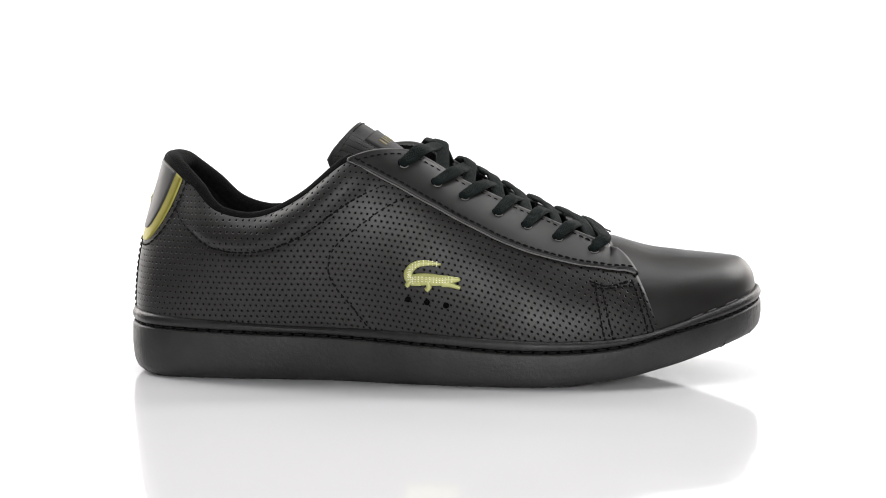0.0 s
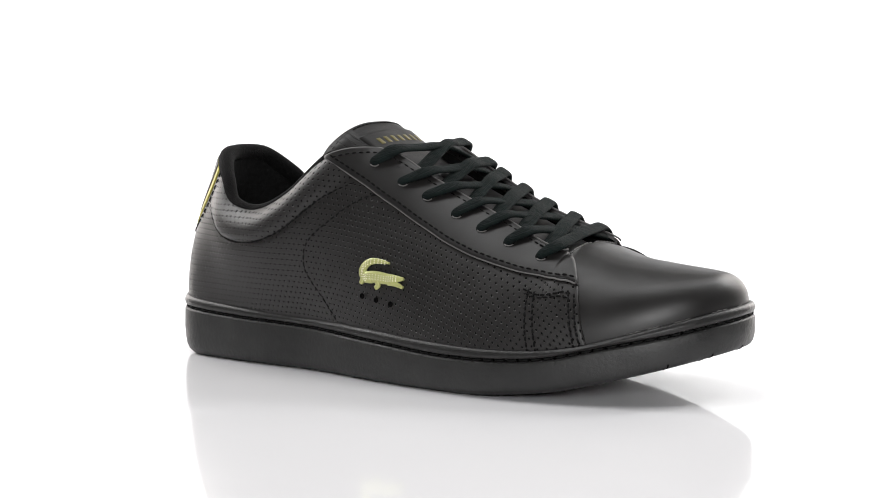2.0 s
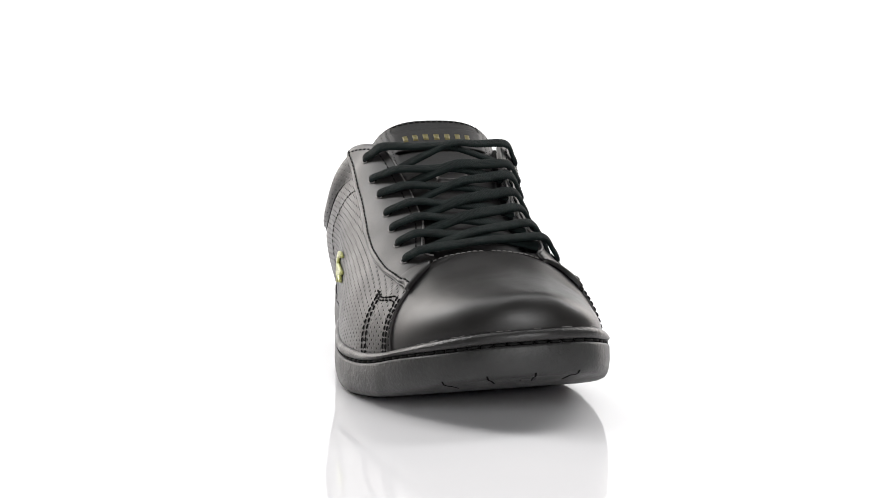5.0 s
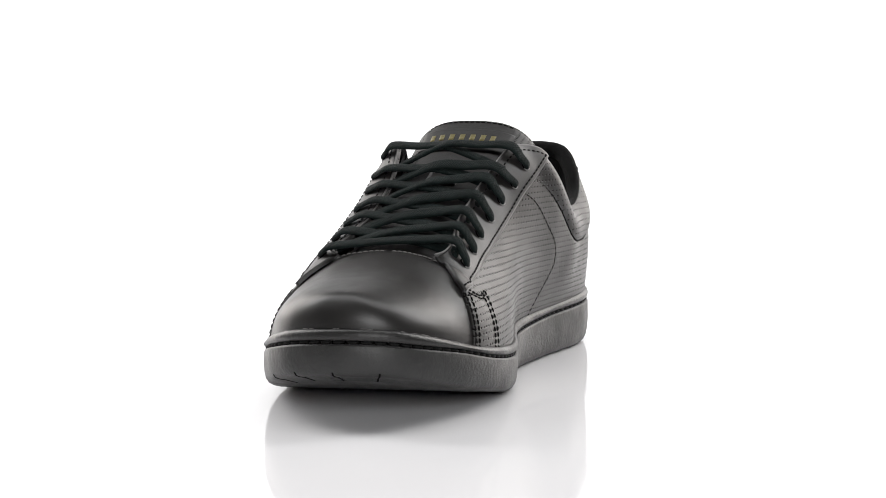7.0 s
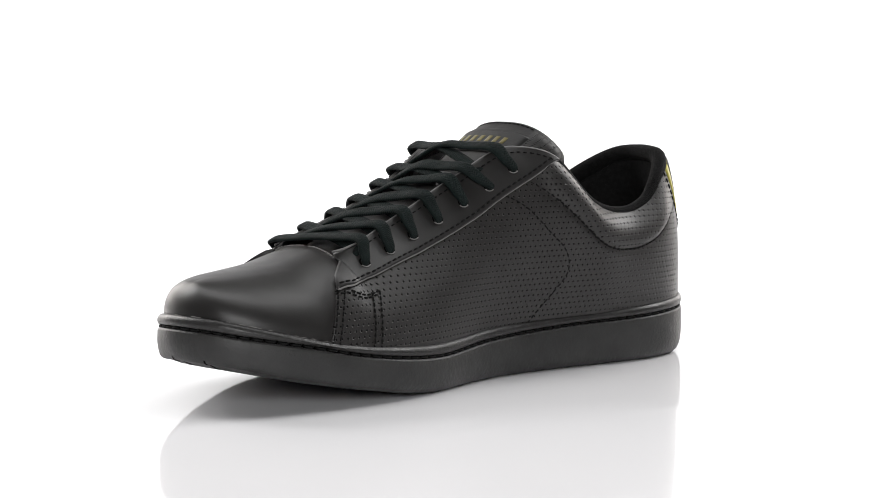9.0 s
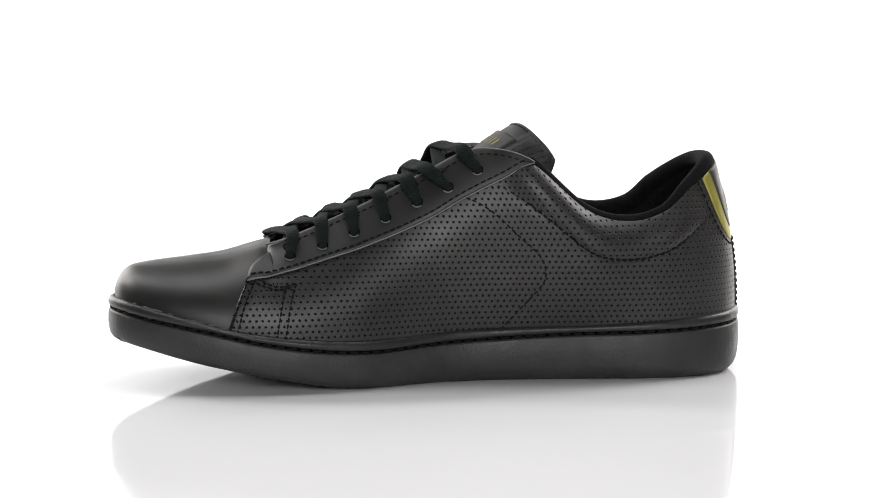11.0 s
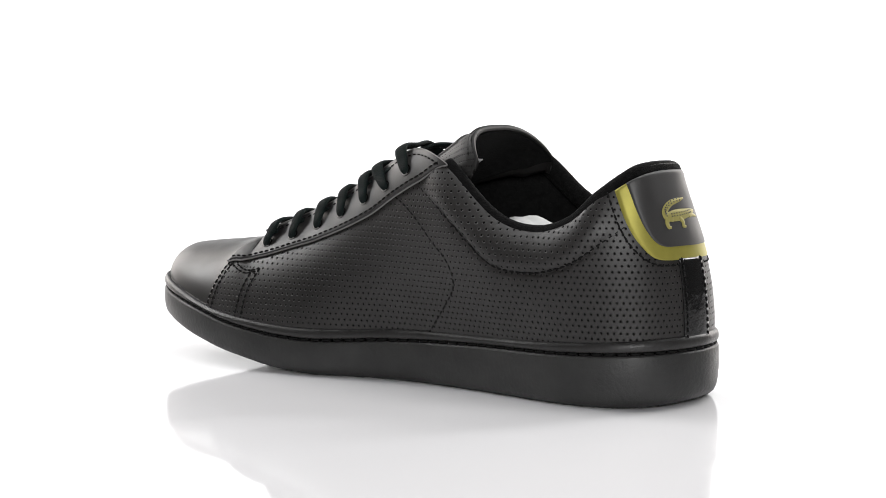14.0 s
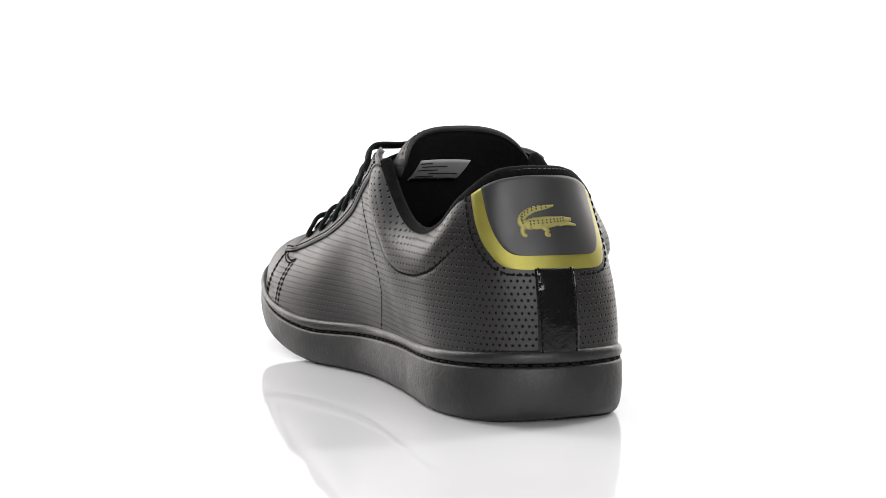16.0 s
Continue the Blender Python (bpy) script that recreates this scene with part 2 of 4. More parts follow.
GROOVE = [(-0.152, 0.0255), (-0.1, 0.0234), (-0.043, 0.0218), (0.0, 0.0197), (0.04, 0.0176), (0.065, 0.0187), (0.09, 0.0217),
          (0.115, 0.0272), (0.1286, 0.0300), (0.143, 0.0330), (0.1537, 0.0356), (0.159, 0.0367)]
BOTTOM = [(-0.152, 0.0022), (-0.143, 0.0008), (-0.13, 0.0), (-0.05, 0.0), (0.02, 0.0), (0.045, 0.0003), (0.06, 0.0014), (0.076, 0.0036),
          (0.096, 0.0066), (0.106, 0.0088), (0.1154, 0.0108), (0.1292, 0.0143), (0.1436, 0.0181), (0.1515, 0.0199), (0.159, 0.0214)]


def twist(o):
    """The forefoot's slight lean: lower on the outer side, higher on the inner."""
    t = np.clip((o[..., 0] - 0.03) / 0.07, 0, 1)
    return 0.036 * (o[..., 1] - 0.008) * t * t * (3 - 2 * t)


# ribs of the upper: base u, top edge (u, v, z), first handle (out, share of height), second handle (out, down)
RIBS_OUTER_FORE = [
    (0.1590, (0.1440, 0.0120, 0.0562), 0.0010, 0.62, 0.0060, -0.0003),
    (0.1520, (0.1405, 0.0110, 0.0568), 0.0010, 0.62, 0.0130, -0.0002),
    (0.1400, (0.1320, 0.0095, 0.0578), 0.0010, 0.59, 0.0215, 0.0000),
    (0.1200, (0.1160, 0.0080, 0.0596), 0.0005, 0.57, 0.0265, 0.0000),
    (0.1050, (0.1010, 0.0070, 0.0618), 0.0000, 0.57, 0.0285, 0.0000),
    (0.0940, (0.0825, 0.0065, 0.0668), 0.0000, 0.58, 0.0275, 0.0006),
    (0.0880, (0.0830, -0.0075, 0.0660), 0.0000, 0.57, 0.0190, 0.0050),
    (0.0810, (0.0828, -0.0158, 0.0640), 0.0000, 0.55, 0.0150, 0.0075),
]
RIBS_OUTER_REAR = [
    (0.0500, (0.0480, -0.0157, 0.0764), 0.0000, 0.52, 0.0195, 0.0085),
    (0.0100, (0.0130, -0.0180, 0.0925), 0.0010, 0.50, 0.0220, 0.0080),
    (-0.0250, (-0.0170, -0.0255, 0.1080), 0.0050, 0.48, 0.0180, 0.0115),
    (-0.0500, (-0.0405, -0.0362, 0.1037), 0.0105, 0.48, 0.0130, 0.0180),
    (-0.0660, (-0.0610, -0.0375, 0.0872), 0.0105, 0.48, 0.0120, 0.0140),
    (-0.0860, (-0.0840, -0.0355, 0.0775), 0.0070, 0.48, 0.0110, 0.0130),
    (-0.1040, (-0.1030, -0.0315, 0.0806), 0.0040, 0.45, 0.0090, 0.0160),
    (-0.1220, (-0.1145, -0.0235, 0.0918), 0.0020, 0.45, 0.0070, 0.0200),
    (-0.1380, (-0.1248, -0.0130, 0.1006), 0.0010, 0.45, 0.0060, 0.0220),
    (-0.1480, (-0.1309, -0.0035, 0.1051), 0.0005, 0.45, 0.0060, 0.0240),
]
RIBS_HEEL = [(-0.1507, (-0.1332, 0.0065, 0.1062), 0.0000, 0.45, 0.0060, 0.0250)]
RIBS_INNER_REAR = [
    (-0.1480, (-0.1319, 0.0170, 0.1060), 0.0005, 0.45, 0.0060, 0.0240),
    (-0.1380, (-0.1277, 0.0290, 0.1027), 0.0010, 0.45, 0.0060, 0.0220),
    (-0.1220, (-0.1160, 0.0375, 0.0924), 0.0025, 0.45, 0.0070, 0.0200),
    (-0.1040, (-0.1030, 0.0415, 0.0805), 0.0040, 0.46, 0.0075, 0.0170),
    (-0.0860, (-0.0850, 0.0425, 0.0758), 0.0065, 0.48, 0.0085, 0.0140),
    (-0.0660, (-0.0620, 0.0430, 0.0827), 0.0115, 0.48, 0.0110, 0.0150),
    (-0.0500, (-0.0388, 0.0428, 0.1028), 0.0135, 0.48, 0.0115, 0.0180),
    (-0.0250, (-0.0170, 0.0340, 0.1090), 0.0105, 0.48, 0.0165, 0.0145),
]
RIBS_INNER_FORE = [
    (0.0100, (0.0130, 0.0285, 0.0962), 0.0050, 0.50, 0.0145, 0.0175),
    (0.0500, (0.0480, 0.0267, 0.0787), 0.0010, 0.52, 0.0125, 0.0160),
    (0.0810, (0.0838, 0.0275, 0.0652), 0.0000, 0.55, 0.0150, 0.0108),
    (0.0880, (0.0832, 0.0200, 0.0662), 0.0000, 0.57, 0.0200, 0.0060),
    (0.0940, (0.0825, 0.0065, 0.0668), 0.0000, 0.62, 0.0290, 0.0006),
    (0.1050, (0.1010, 0.0070, 0.0618), 0.0000, 0.56, 0.0270, 0.0000),
    (0.1200, (0.1160, 0.0080, 0.0596), 0.0005, 0.55, 0.0230, 0.0000),
    (0.1400, (0.1320, 0.0095, 0.0578), 0.0010, 0.58, 0.0180, 0.0000),
    (0.1520, (0.1405, 0.0110, 0.0568), 0.0010, 0.62, 0.0120, -0.0002),
]
RIBS_OUTER, RIBS_INNER = RIBS_OUTER_FORE + RIBS_OUTER_REAR, RIBS_INNER_REAR + RIBS_INNER_FORE
_rows = [(0.0 if i == 0 else at_u(r[0], -1), r) for i, r in enumerate(RIBS_OUTER)]
_rows += [(A_HEEL, RIBS_HEEL[0])] + [(at_u(r[0], 1), r) for r in RIBS_INNER]
_KA = np.array([a for a, r in _rows])
_KV = np.array([[*r[1], *r[2:]] for a, r in _rows])


def rib(a):
    """The rib's seven numbers at a, smooth and periodic."""
    a = np.mod(np.asarray(a, float), 1.0)
    ka = np.concatenate([_KA[-2:] - 1, _KA, _KA[:2] + 1])
    kv = np.vstack([_KV[-2:], _KV, _KV[:2]])
    s = np.zeros_like(kv)
    d = np.diff(kv, axis=0) / np.diff(ka)[:, None]
    w = np.diff(ka)
    s[1:-1] = (d[:-1] * w[1:, None] + d[1:] * w[:-1, None]) / (w[:-1] + w[1:])[:, None]
    i = np.clip(np.searchsorted(ka, a, side="right") - 1, 1, len(ka) - 3)
    h = (ka[i + 1] - ka[i])[..., None]
    t = ((a - ka[i]) / (ka[i + 1] - ka[i]))[..., None]
    return ((2 * t ** 3 - 3 * t ** 2 + 1) * kv[i] + (t ** 3 - 2 * t ** 2 + t) * h * s[i]
            + (3 * t ** 2 - 2 * t ** 3) * kv[i + 1] + (t ** 3 - t ** 2) * h * s[i + 1])


INSET = 0.0030


def raw(a, h):
    """Point of the bare upper: a round the outline, h from the sole's rim (0) to the top edge (1)."""
    a, h = np.broadcast_arrays(np.asarray(a, float), np.asarray(h, float))
    o, n, r = outline(a), outward(a), rib(a)
    b = o - n * INSET
    zb = table(o[..., 0], RIM) + twist(o) - 0.0025
    B0 = np.concatenate([b, zb[..., None]], -1)
    B3 = r[..., 0:3]
    hgt = (B3[..., 2] - zb)[..., None]
    n3 = np.concatenate([n, np.zeros_like(zb)[..., None]], -1)
    up = np.zeros_like(n3)
    up[..., 2] = 1
    B1 = B0 + n3 * r[..., 3:4] + up * hgt * r[..., 4:5]
    # the second handle leaves the edge straight outward, along the base's direction from the edge
    dirv = B0 - B3
    dirv[..., 2] = 0
    dirv = unit(dirv * 0.6 + n3 * (0.4 * np.linalg.norm(dirv, axis=-1, keepdims=True) + 0.004))
    B2 = B3 + dirv * r[..., 5:6] - up * r[..., 6:7]
    t = h[..., None]
    return (1 - t) ** 3 * B0 + 3 * (1 - t) ** 2 * t * B1 + 3 * (1 - t) * t * t * B2 + t ** 3 * B3


def normal(a, h):
    e = 0.002
    a, h = np.broadcast_arrays(np.asarray(a, float), np.asarray(h, float))
    hu, hd = np.minimum(h + e, 1.0), np.maximum(h - e, 0.0)
    da = raw(a + e, h) - raw(a - e, h)
    dh = raw(a, hu) - raw(a, hd)
    return unit(np.cross(dh, da)) * _FLIP


_FLIP = 1.0
_p, _n = raw(0.25, 0.4), normal(np.array(0.25), np.array(0.4))
if float(np.dot(_n[:2], outward(0.25))) < 0:
    _FLIP = -1.0


def surf(a, h, off=0.0):
    off = np.asarray(off, float)
    return raw(a, h) + normal(a, h) * (off[..., None] if off.ndim else off)


def near(u, z, side):
    """(a, h) on the outer or inner side whose point has this u and z."""
    aa = np.linspace(0.0, A_HEEL, 241) if side < 0 else np.linspace(A_HEEL, 1.0, 241)
    A, Hh = np.meshgrid(aa, np.linspace(0, 1, 121), indexing="ij")
    if not hasattr(near, "cache"):
        near.cache = {}
    if side not in near.cache:
        near.cache[side] = raw(A, Hh)
    P = near.cache[side]
    k = np.argmin((P[..., 0] - u) ** 2 + (P[..., 2] - z) ** 2)
    i, j = np.unravel_index(k, A.shape)
    return float(A[i, j]), float(Hh[i, j])


def patch(AA, HH, off, thick, flip=False):
    """A leather piece on the upper: a lattice of (a, h), proud by off, with its cut edge of that thickness. Returns verts, faces, uvs."""
    def pad(M):
        return np.pad(M, 2, mode="edge")
    n, m = AA.shape
    O = np.zeros((n, m)) + off
    O[0, :] -= 0.0002
    O[-1, :] -= 0.0002
    O[1:-1, 0] -= 0.0002
    O[1:-1, -1] -= 0.0002
    O = np.pad(O, 2, mode="edge")
    O[[1, -2], :] -= 0.35 * thick
    O[2:-2, [1, -2]] -= 0.35 * thick
    O[[0, -1], :] -= thick
    O[1:-1, [0, -1]] -= thick
    Ap, Hp = pad(AA), pad(HH)
    P = surf(Ap, Hp, O)
    # the rows of holes bend down towards the toe on the outer side
    bend = np.where(Ap < A_HEEL, 1.75 * np.maximum(P[..., 0] + 0.06, 0) ** 2, 0.0)
    uv = np.stack([Ap * ROUND, P[..., 2] + bend], -1)
    return P.reshape(-1, 3), grid(P, flip=(_FLIP > 0) ^ flip), uv.reshape(-1, 2)


def between(c0, c1, n, m):
    """Lattice of (a, h) between two polylines of (a, h)."""
    def ev(c, k):
        c = np.asarray(c, float)
        d = np.concatenate([[0], np.cumsum(np.hypot(np.diff(c[:, 0]) * ROUND, np.diff(c[:, 1]) * 0.06))])
        s = np.linspace(0, d[-1], k)
        return np.stack([np.interp(s, d, c[:, 0]), np.interp(s, d, c[:, 1])], 1)
    x, y = ev(c0, n), ev(c1, n)
    t = np.linspace(0, 1, m)[None, :, None]
    L = x[:, None] * (1 - t) + y[:, None] * t
    return L[..., 0], L[..., 1]


def stitches(ah, off, pitch=0.0034, length=0.0025, r=0.00045):
    """A row of thread stitches along a polyline of (a, h)."""
    P = surf(ah[:, 0], ah[:, 1], off)
    N = normal(ah[:, 0], ah[:, 1])
    Q = resample(np.hstack([P, N * 1e-5]), pitch)
    pieces = []
    T = unit(np.gradient(Q[:, :3], axis=0))
    for q, t in zip(Q, T):
        p, n = q[:3], unit(q[3:])
        s = np.cross(n, t)
        path = np.array([p - t * length / 2 - n * r * 1.4, p - t * length * 0.25 - n * r * 0.1, p + t * length * 0.25 - n * r * 0.1, p + t * length / 2 - n * r * 1.4])
        pieces.append(sweep(path, np.tile(s, (4, 1)), r, r, k=5, power=2))
    return join(pieces)


# ---------------------------------------------------------------- the studio
def studio():
    # seamless white sweep: glossy sheet in front, paper rising behind
    floor = mesh_from("floor", [(x, y, 0.0) for y in (-2.2, 1.6) for x in (-2.6, 2.6)], [(0, 1, 3, 2)], smooth=False)
    ob = new("floor", floor)
    floor.materials.append(M_FLOOR)
    tagged(ob, "glossy white acrylic table surface with soft reflections", "tabletop", kind="structure")
    pts = [(1.6, -0.004)] + [(1.9 + 0.9 * math.sin(t), 0.9 - 0.9 * math.cos(t) - 0.004) for t in np.linspace(0, math.pi / 2, 16)] + [(2.8, 1.5)]
    V = [(x, y, z) for y, z in pts for x in (-2.6, 2.6)]
    F = [(2 * i, 2 * i + 1, 2 * i + 3, 2 * i + 2) for i in range(len(pts) - 1)]
    me = mesh_from("backdrop", V, F)
    me.materials.append(M_SWEEP)
    tagged(new("backdrop", me), "seamless white paper backdrop curving up behind the table", "backdrop", kind="structure")

    # unseen walls and ceiling, added dark to shape reflections on the leather
    def wall(name, x0, x1, y0, y1, z0, z1, mat):
        bm = bmesh.new()
        bmesh.ops.create_cube(bm, size=1, matrix=Matrix.LocRotScale(((x0 + x1) / 2, (y0 + y1) / 2, (z0 + z1) / 2), None, (x1 - x0, y1 - y0, z1 - z0)))
        me = bpy.data.meshes.new(name)
        bm.to_mesh(me)
        bm.free()
        me.materials.append(mat)
        tagged(new(name, me), "plain unseen wall added outside the view to keep reflections dark", "wall", kind="structure")
    wall("unseen_wall_south", -2.7, 2.7, -2.3, -2.2, -0.1, 2.6, M_ROOM)
    wall("unseen_wall_west", -2.7, -2.6, -2.2, 0.0, -0.1, 2.6, M_ROOM)
    wall("unseen_wall_east", 2.6, 2.7, -2.2, 0.0, -0.1, 2.6, M_ROOM)
    wall("unseen_wall_northwest", -2.7, -2.6, 0.0, 2.9, -0.1, 2.6, M_ROOM)
    wall("unseen_wall_northeast", 2.6, 2.7, 0.0, 2.9, -0.1, 2.6, M_ROOM)
    wall("unseen_wall_north", -2.7, 2.7, 2.9, 3.0, -0.1, 2.6, M_ROOM)
    wall("unseen_ceiling", -2.7, 2.7, -2.3, 3.0, 2.6, 2.7, M_ROOM)


studio()

sneaker = new("sneaker")
tagged(sneaker, "black perforated leather low-top sneaker with olive gold heel trim", "sneaker")


# ---------------------------------------------------------------- sole
def build_sole():
    a = np.linspace(0, 1, 360, endpoint=False)
    o, n = outline(a), outward(a)
    rim, grv, bot = (table(o[:, 0], k) + twist(o) for k in (RIM, GROOVE, BOTTOM))
    bot = np.maximum(bot, 0.0)

    def rings(spec):
        P = np.zeros((len(a), len(spec), 3))
        for j, (inset, z) in enumerate(spec):
            P[:, j, :2] = o - n * inset
            P[:, j, 2] = z
        return P
    # wall and bottom
    hw = grv - bot
    P = rings([(0.006, grv - 0.0008), (0.0036, grv - 0.0008), (0.0012, grv - 0.0008), (0.0004, grv - 0.0010), (0.0, grv - 0.0019), (-0.0002, bot + hw * 0.55),
               (0.0002, bot + hw * 0.32), (0.0008, bot + hw * 0.18), (0.0019, bot + hw * 0.08), (0.0036, bot + 0.0005), (0.0062, bot), (0.012, bot)])
    inner = P[:, -1:].copy()
    mid = inner.copy()
    mid[..., 1] = (inner[..., 1] - 0.006) * 0.5 + 0.006
    cen = inner.copy()
    cen[..., 1] = 0.006
    P = np.concatenate([P, mid, cen], 1)
    P[:, -3:, 2] = np.maximum(table(P[:, -3:, 0], BOTTOM) + twist(P[:, -3:, :2]), 0.0)
    V, F = P.reshape(-1, 3), grid(P, wrap_i=True)
    me = mesh_from("sole", V, F)
    sole = part("sole", me, M_RUBBER, sneaker, "black textured rubber cupsole with rounded edge")
    # welt bead above the stitch groove
    P = rings([(0.0060, grv + 0.0004), (0.0030, grv + 0.0004), (0.0012, grv + 0.0005), (0.0005, grv + 0.0008), (0.0001, grv + 0.0016), (-0.0001, (grv + rim) / 2), (0.0003, rim - 0.0014),
               (0.0010, rim - 0.0005), (0.0020, rim), (0.0030, rim - 0.0005), (0.0038, rim - 0.0024), (0.0060, rim - 0.0040)])
    part("welt", mesh_from("welt", P.reshape(-1, 3), grid(P, wrap_i=True)), M_WELT, sole, "smooth black rubber rim above the stitch line")
    # stitches in the groove
    L = np.linspace(0, 1, 1200, endpoint=False)
    Q = np.concatenate([outline(L) - outward(L) * 0.0013, (table(outline(L)[:, 0], GROOVE) + twist(outline(L)))[:, None] - 0.0002], 1)
    Nn = np.concatenate([outward(L), np.zeros((len(L), 1))], 1)
    R = resample(np.hstack([Q, Nn * 1e-5]), 0.0058)
    T = unit(np.gradient(R[:, :3], axis=0))
    pieces = []
    for q, t in zip(R[:-1], T[:-1]):
        p, nn = q[:3], unit(q[3:])
        path = np.array([p + t * s * 0.0023 + nn * k for s, k in ((-1, -0.0012), (-0.6, 0.0), (0.6, 0.0), (1, -0.0012))])
        pieces.append(sweep(path, np.tile([0, 0, 1.0], (4, 1)), 0.0007, 0.0007, k=6, power=2))
    part("stitching", mesh_from("stitching", *join(pieces)), M_THREAD, sole, "black thread round the sole", "stuff")


build_sole()


# ---------------------------------------------------------------- upper panels
SEAM = {-1: [(0.1075, 0.022), (0.1005, 0.041), (0.0956, 0.0512), (0.0915, 0.0575)],
        1: [(0.1065, 0.022), (0.1003, 0.040), (0.0952, 0.0506), (0.0918, 0.0570)]}
STAY = {-1: [(0.0952, 0.0508), (0.0800, 0.0535), (0.0630, 0.0564), (0.0367, 0.0642), (0.0102, 0.0772), (-0.0162, 0.0916), (-0.0405, 0.1042)],
        1: [(0.0948, 0.0502), (0.0800, 0.0530), (0.0686, 0.0559), (0.0419, 0.0641), (0.0154, 0.0749), (-0.0110, 0.0895), (-0.0385, 0.1028)]}


def curve_on(keys, side, n=60):
    """A smooth line on one side through (u, z) keys, as (a, h)."""
    return np.array([near(u, z, side) for u, z in spline(keys, n)])


def smooth_line(c, times=6):
    c = c.copy()
    for _ in range(times):
        c[1:-1] = 0.25 * c[:-2] + 0.5 * c[1:-1] + 0.25 * c[2:]
    return c


# the padded collar's seam line, as (a, h), on both sides
PAD = {-1: [(0.285, 0.78), (0.297, 0.72), (0.321, 0.645), (0.340, 0.590), (0.3625, 0.595), (0.384, 0.620), (0.409, 0.636), (0.432, 0.657), (0.449, 0.735)],
       1: [(0.5625, 0.680), (0.584, 0.640), (0.604, 0.610), (0.622, 0.585), (0.641, 0.571), (0.658, 0.565), (0.676, 0.575), (0.697, 0.650), (0.715, 0.736), (0.727, 0.79)]}


def puff(AA, HH):
    """The collar's padding above its seam, and the dent along the seam."""
    out = np.zeros_like(AA)
    for s in (-1, 1):
        k = np.array(PAD[s])
        hc = np.interp(AA, k[:, 0], k[:, 1], left=2, right=2)
        t = np.clip((HH - hc) / np.maximum(1 - hc, 0.05), 0, 1)
        fade = (np.clip((AA - 0.300) / 0.035, 0, 1) * np.clip((0.447 - AA) / 0.035, 0, 1) if s < 0
                else np.clip((0.712 - AA) / 0.035, 0, 1) * np.clip((AA - 0.5645) / 0.035, 0, 1))
        fade = fade * fade * (3 - 2 * fade)
        out += fade * np.where(hc < 1.5, 0.0024 * np.sin(np.pi * t ** 0.7) - 0.0009 * np.exp(-((HH - hc) / 0.022) ** 2), 0)
    return out


def build_upper():
    seam = {}
    for s in (-1, 1):
        c = curve_on(SEAM[s], s, 34)
        t = np.linspace(0, 1, 9)[1:, None]
        seam[s] = smooth_line(np.vstack([c, c[-1] * (1 - t) + np.array([at_u(0.0796, s), 1.0]) * t]), 10)
    stay = {s: smooth_line(curve_on(STAY[s], s, 80)) for s in (-1, 1)}
    # vamp: from seam to seam over the toe
    t = np.linspace(0, 1, 70)
    aL, aM = at_u(0.094, -1) * t, 1 - (1 - at_u(0.094, 1)) * t
    hh = np.linspace(0, 1, 44)
    pl, pm = raw(aL[:, None], hh[None]), raw(aM[:, None], hh[None])
    ridge = 0.5 * (pl[:, -1:] + pm[:, -1:])
    P = np.concatenate([pl[:, :-1], ridge, pm[:, :-1][:, ::-1]], 1)
    # soften the ridge
    for _ in range(10):
        P[:, 34:-34] = 0.25 * P[:, 33:-35] + 0.5 * P[:, 34:-34] + 0.25 * P[:, 35:-33]
    pieces = [(P.reshape(-1, 3), grid(P, flip=True))]
    for s in (-1, 1):
        a0, a1 = (aL[-1], at_u(0.080, -1)) if s < 0 else (aM[-1], at_u(0.080, 1))
        W = raw(np.linspace(a0, a1, 12)[:, None], hh[None])
        W[0] = P[-1, :44] if s < 0 else P[-1, ::-1][:44]
        pieces.append((W.reshape(-1, 3), grid(W, flip=s < 0)))
    V, F = join(pieces)
    bm = bmesh.new()
    for v in V:
        bm.verts.new(v)
    bm.verts.ensure_lookup_table()
    for f in F:
        bm.faces.new([bm.verts[k] for k in f]).smooth = True
    bmesh.ops.remove_doubles(bm, verts=bm.verts, dist=2e-5)
    bmesh.ops.recalc_face_normals(bm, faces=bm.faces)
    part("vamp", bm, M_VAMP, sneaker, "smooth matte black leather toe")
    for s in (-1, 1):
        word = "outer" if s < 0 else "inner"
        edge = seam[s]
        hs = np.linspace(0, 1, 44)
        edge_top = stay[s][0, 1]
        a_seam = np.interp(hs, edge[:, 1], edge[:, 0]) - s * 0.014 * np.clip((hs - edge_top) / 0.15, 0, 1)
        n = 170
        t = np.linspace(0, 1, n)[:, None]
        AA = a_seam[None] * (1 - t) + A_HEEL * t
        HH = np.broadcast_to(hs[None], AA.shape)
        V, F, uv = patch(AA, HH, 0.0011 + puff(AA, HH), 0.0014, flip=s > 0)
        part("quarter", mesh_from("quarter", V, F, uv), M_PERF, sneaker, f"perforated black leather {word} side panel")
        # eyestay: from its lower edge to the throat
        low = stay[s]
        corner = low[-1, 0]
        a0 = seam[s][-1, 0]
        top = np.stack([np.linspace(a0, corner, 80), np.ones(80)], 1)
        AA, HH = between(low, top, 110, 26)
        front = np.interp(HH[0], edge[:, 1], edge[:, 0]) - AA[0]
        AA = AA + front[None] * np.clip(1 - np.arange(110) / 40, 0, 1)[:, None] ** 1.5
        end = np.clip(1 - np.arange(110) / 16, 0, 1)[:, None] * np.clip((HH - 0.72) / 0.2, 0, 1)
        V, F, uv = patch(AA, HH, 0.0027 - 0.0014 * end, 0.0018, flip=s > 0)
        part("eyestay", mesh_from("eyestay", V, F, uv), M_STAY, sneaker, f"smooth black leather {word} eyestay with stitched edge")
    return seam, stay


SEAMS, STAYS = build_upper()


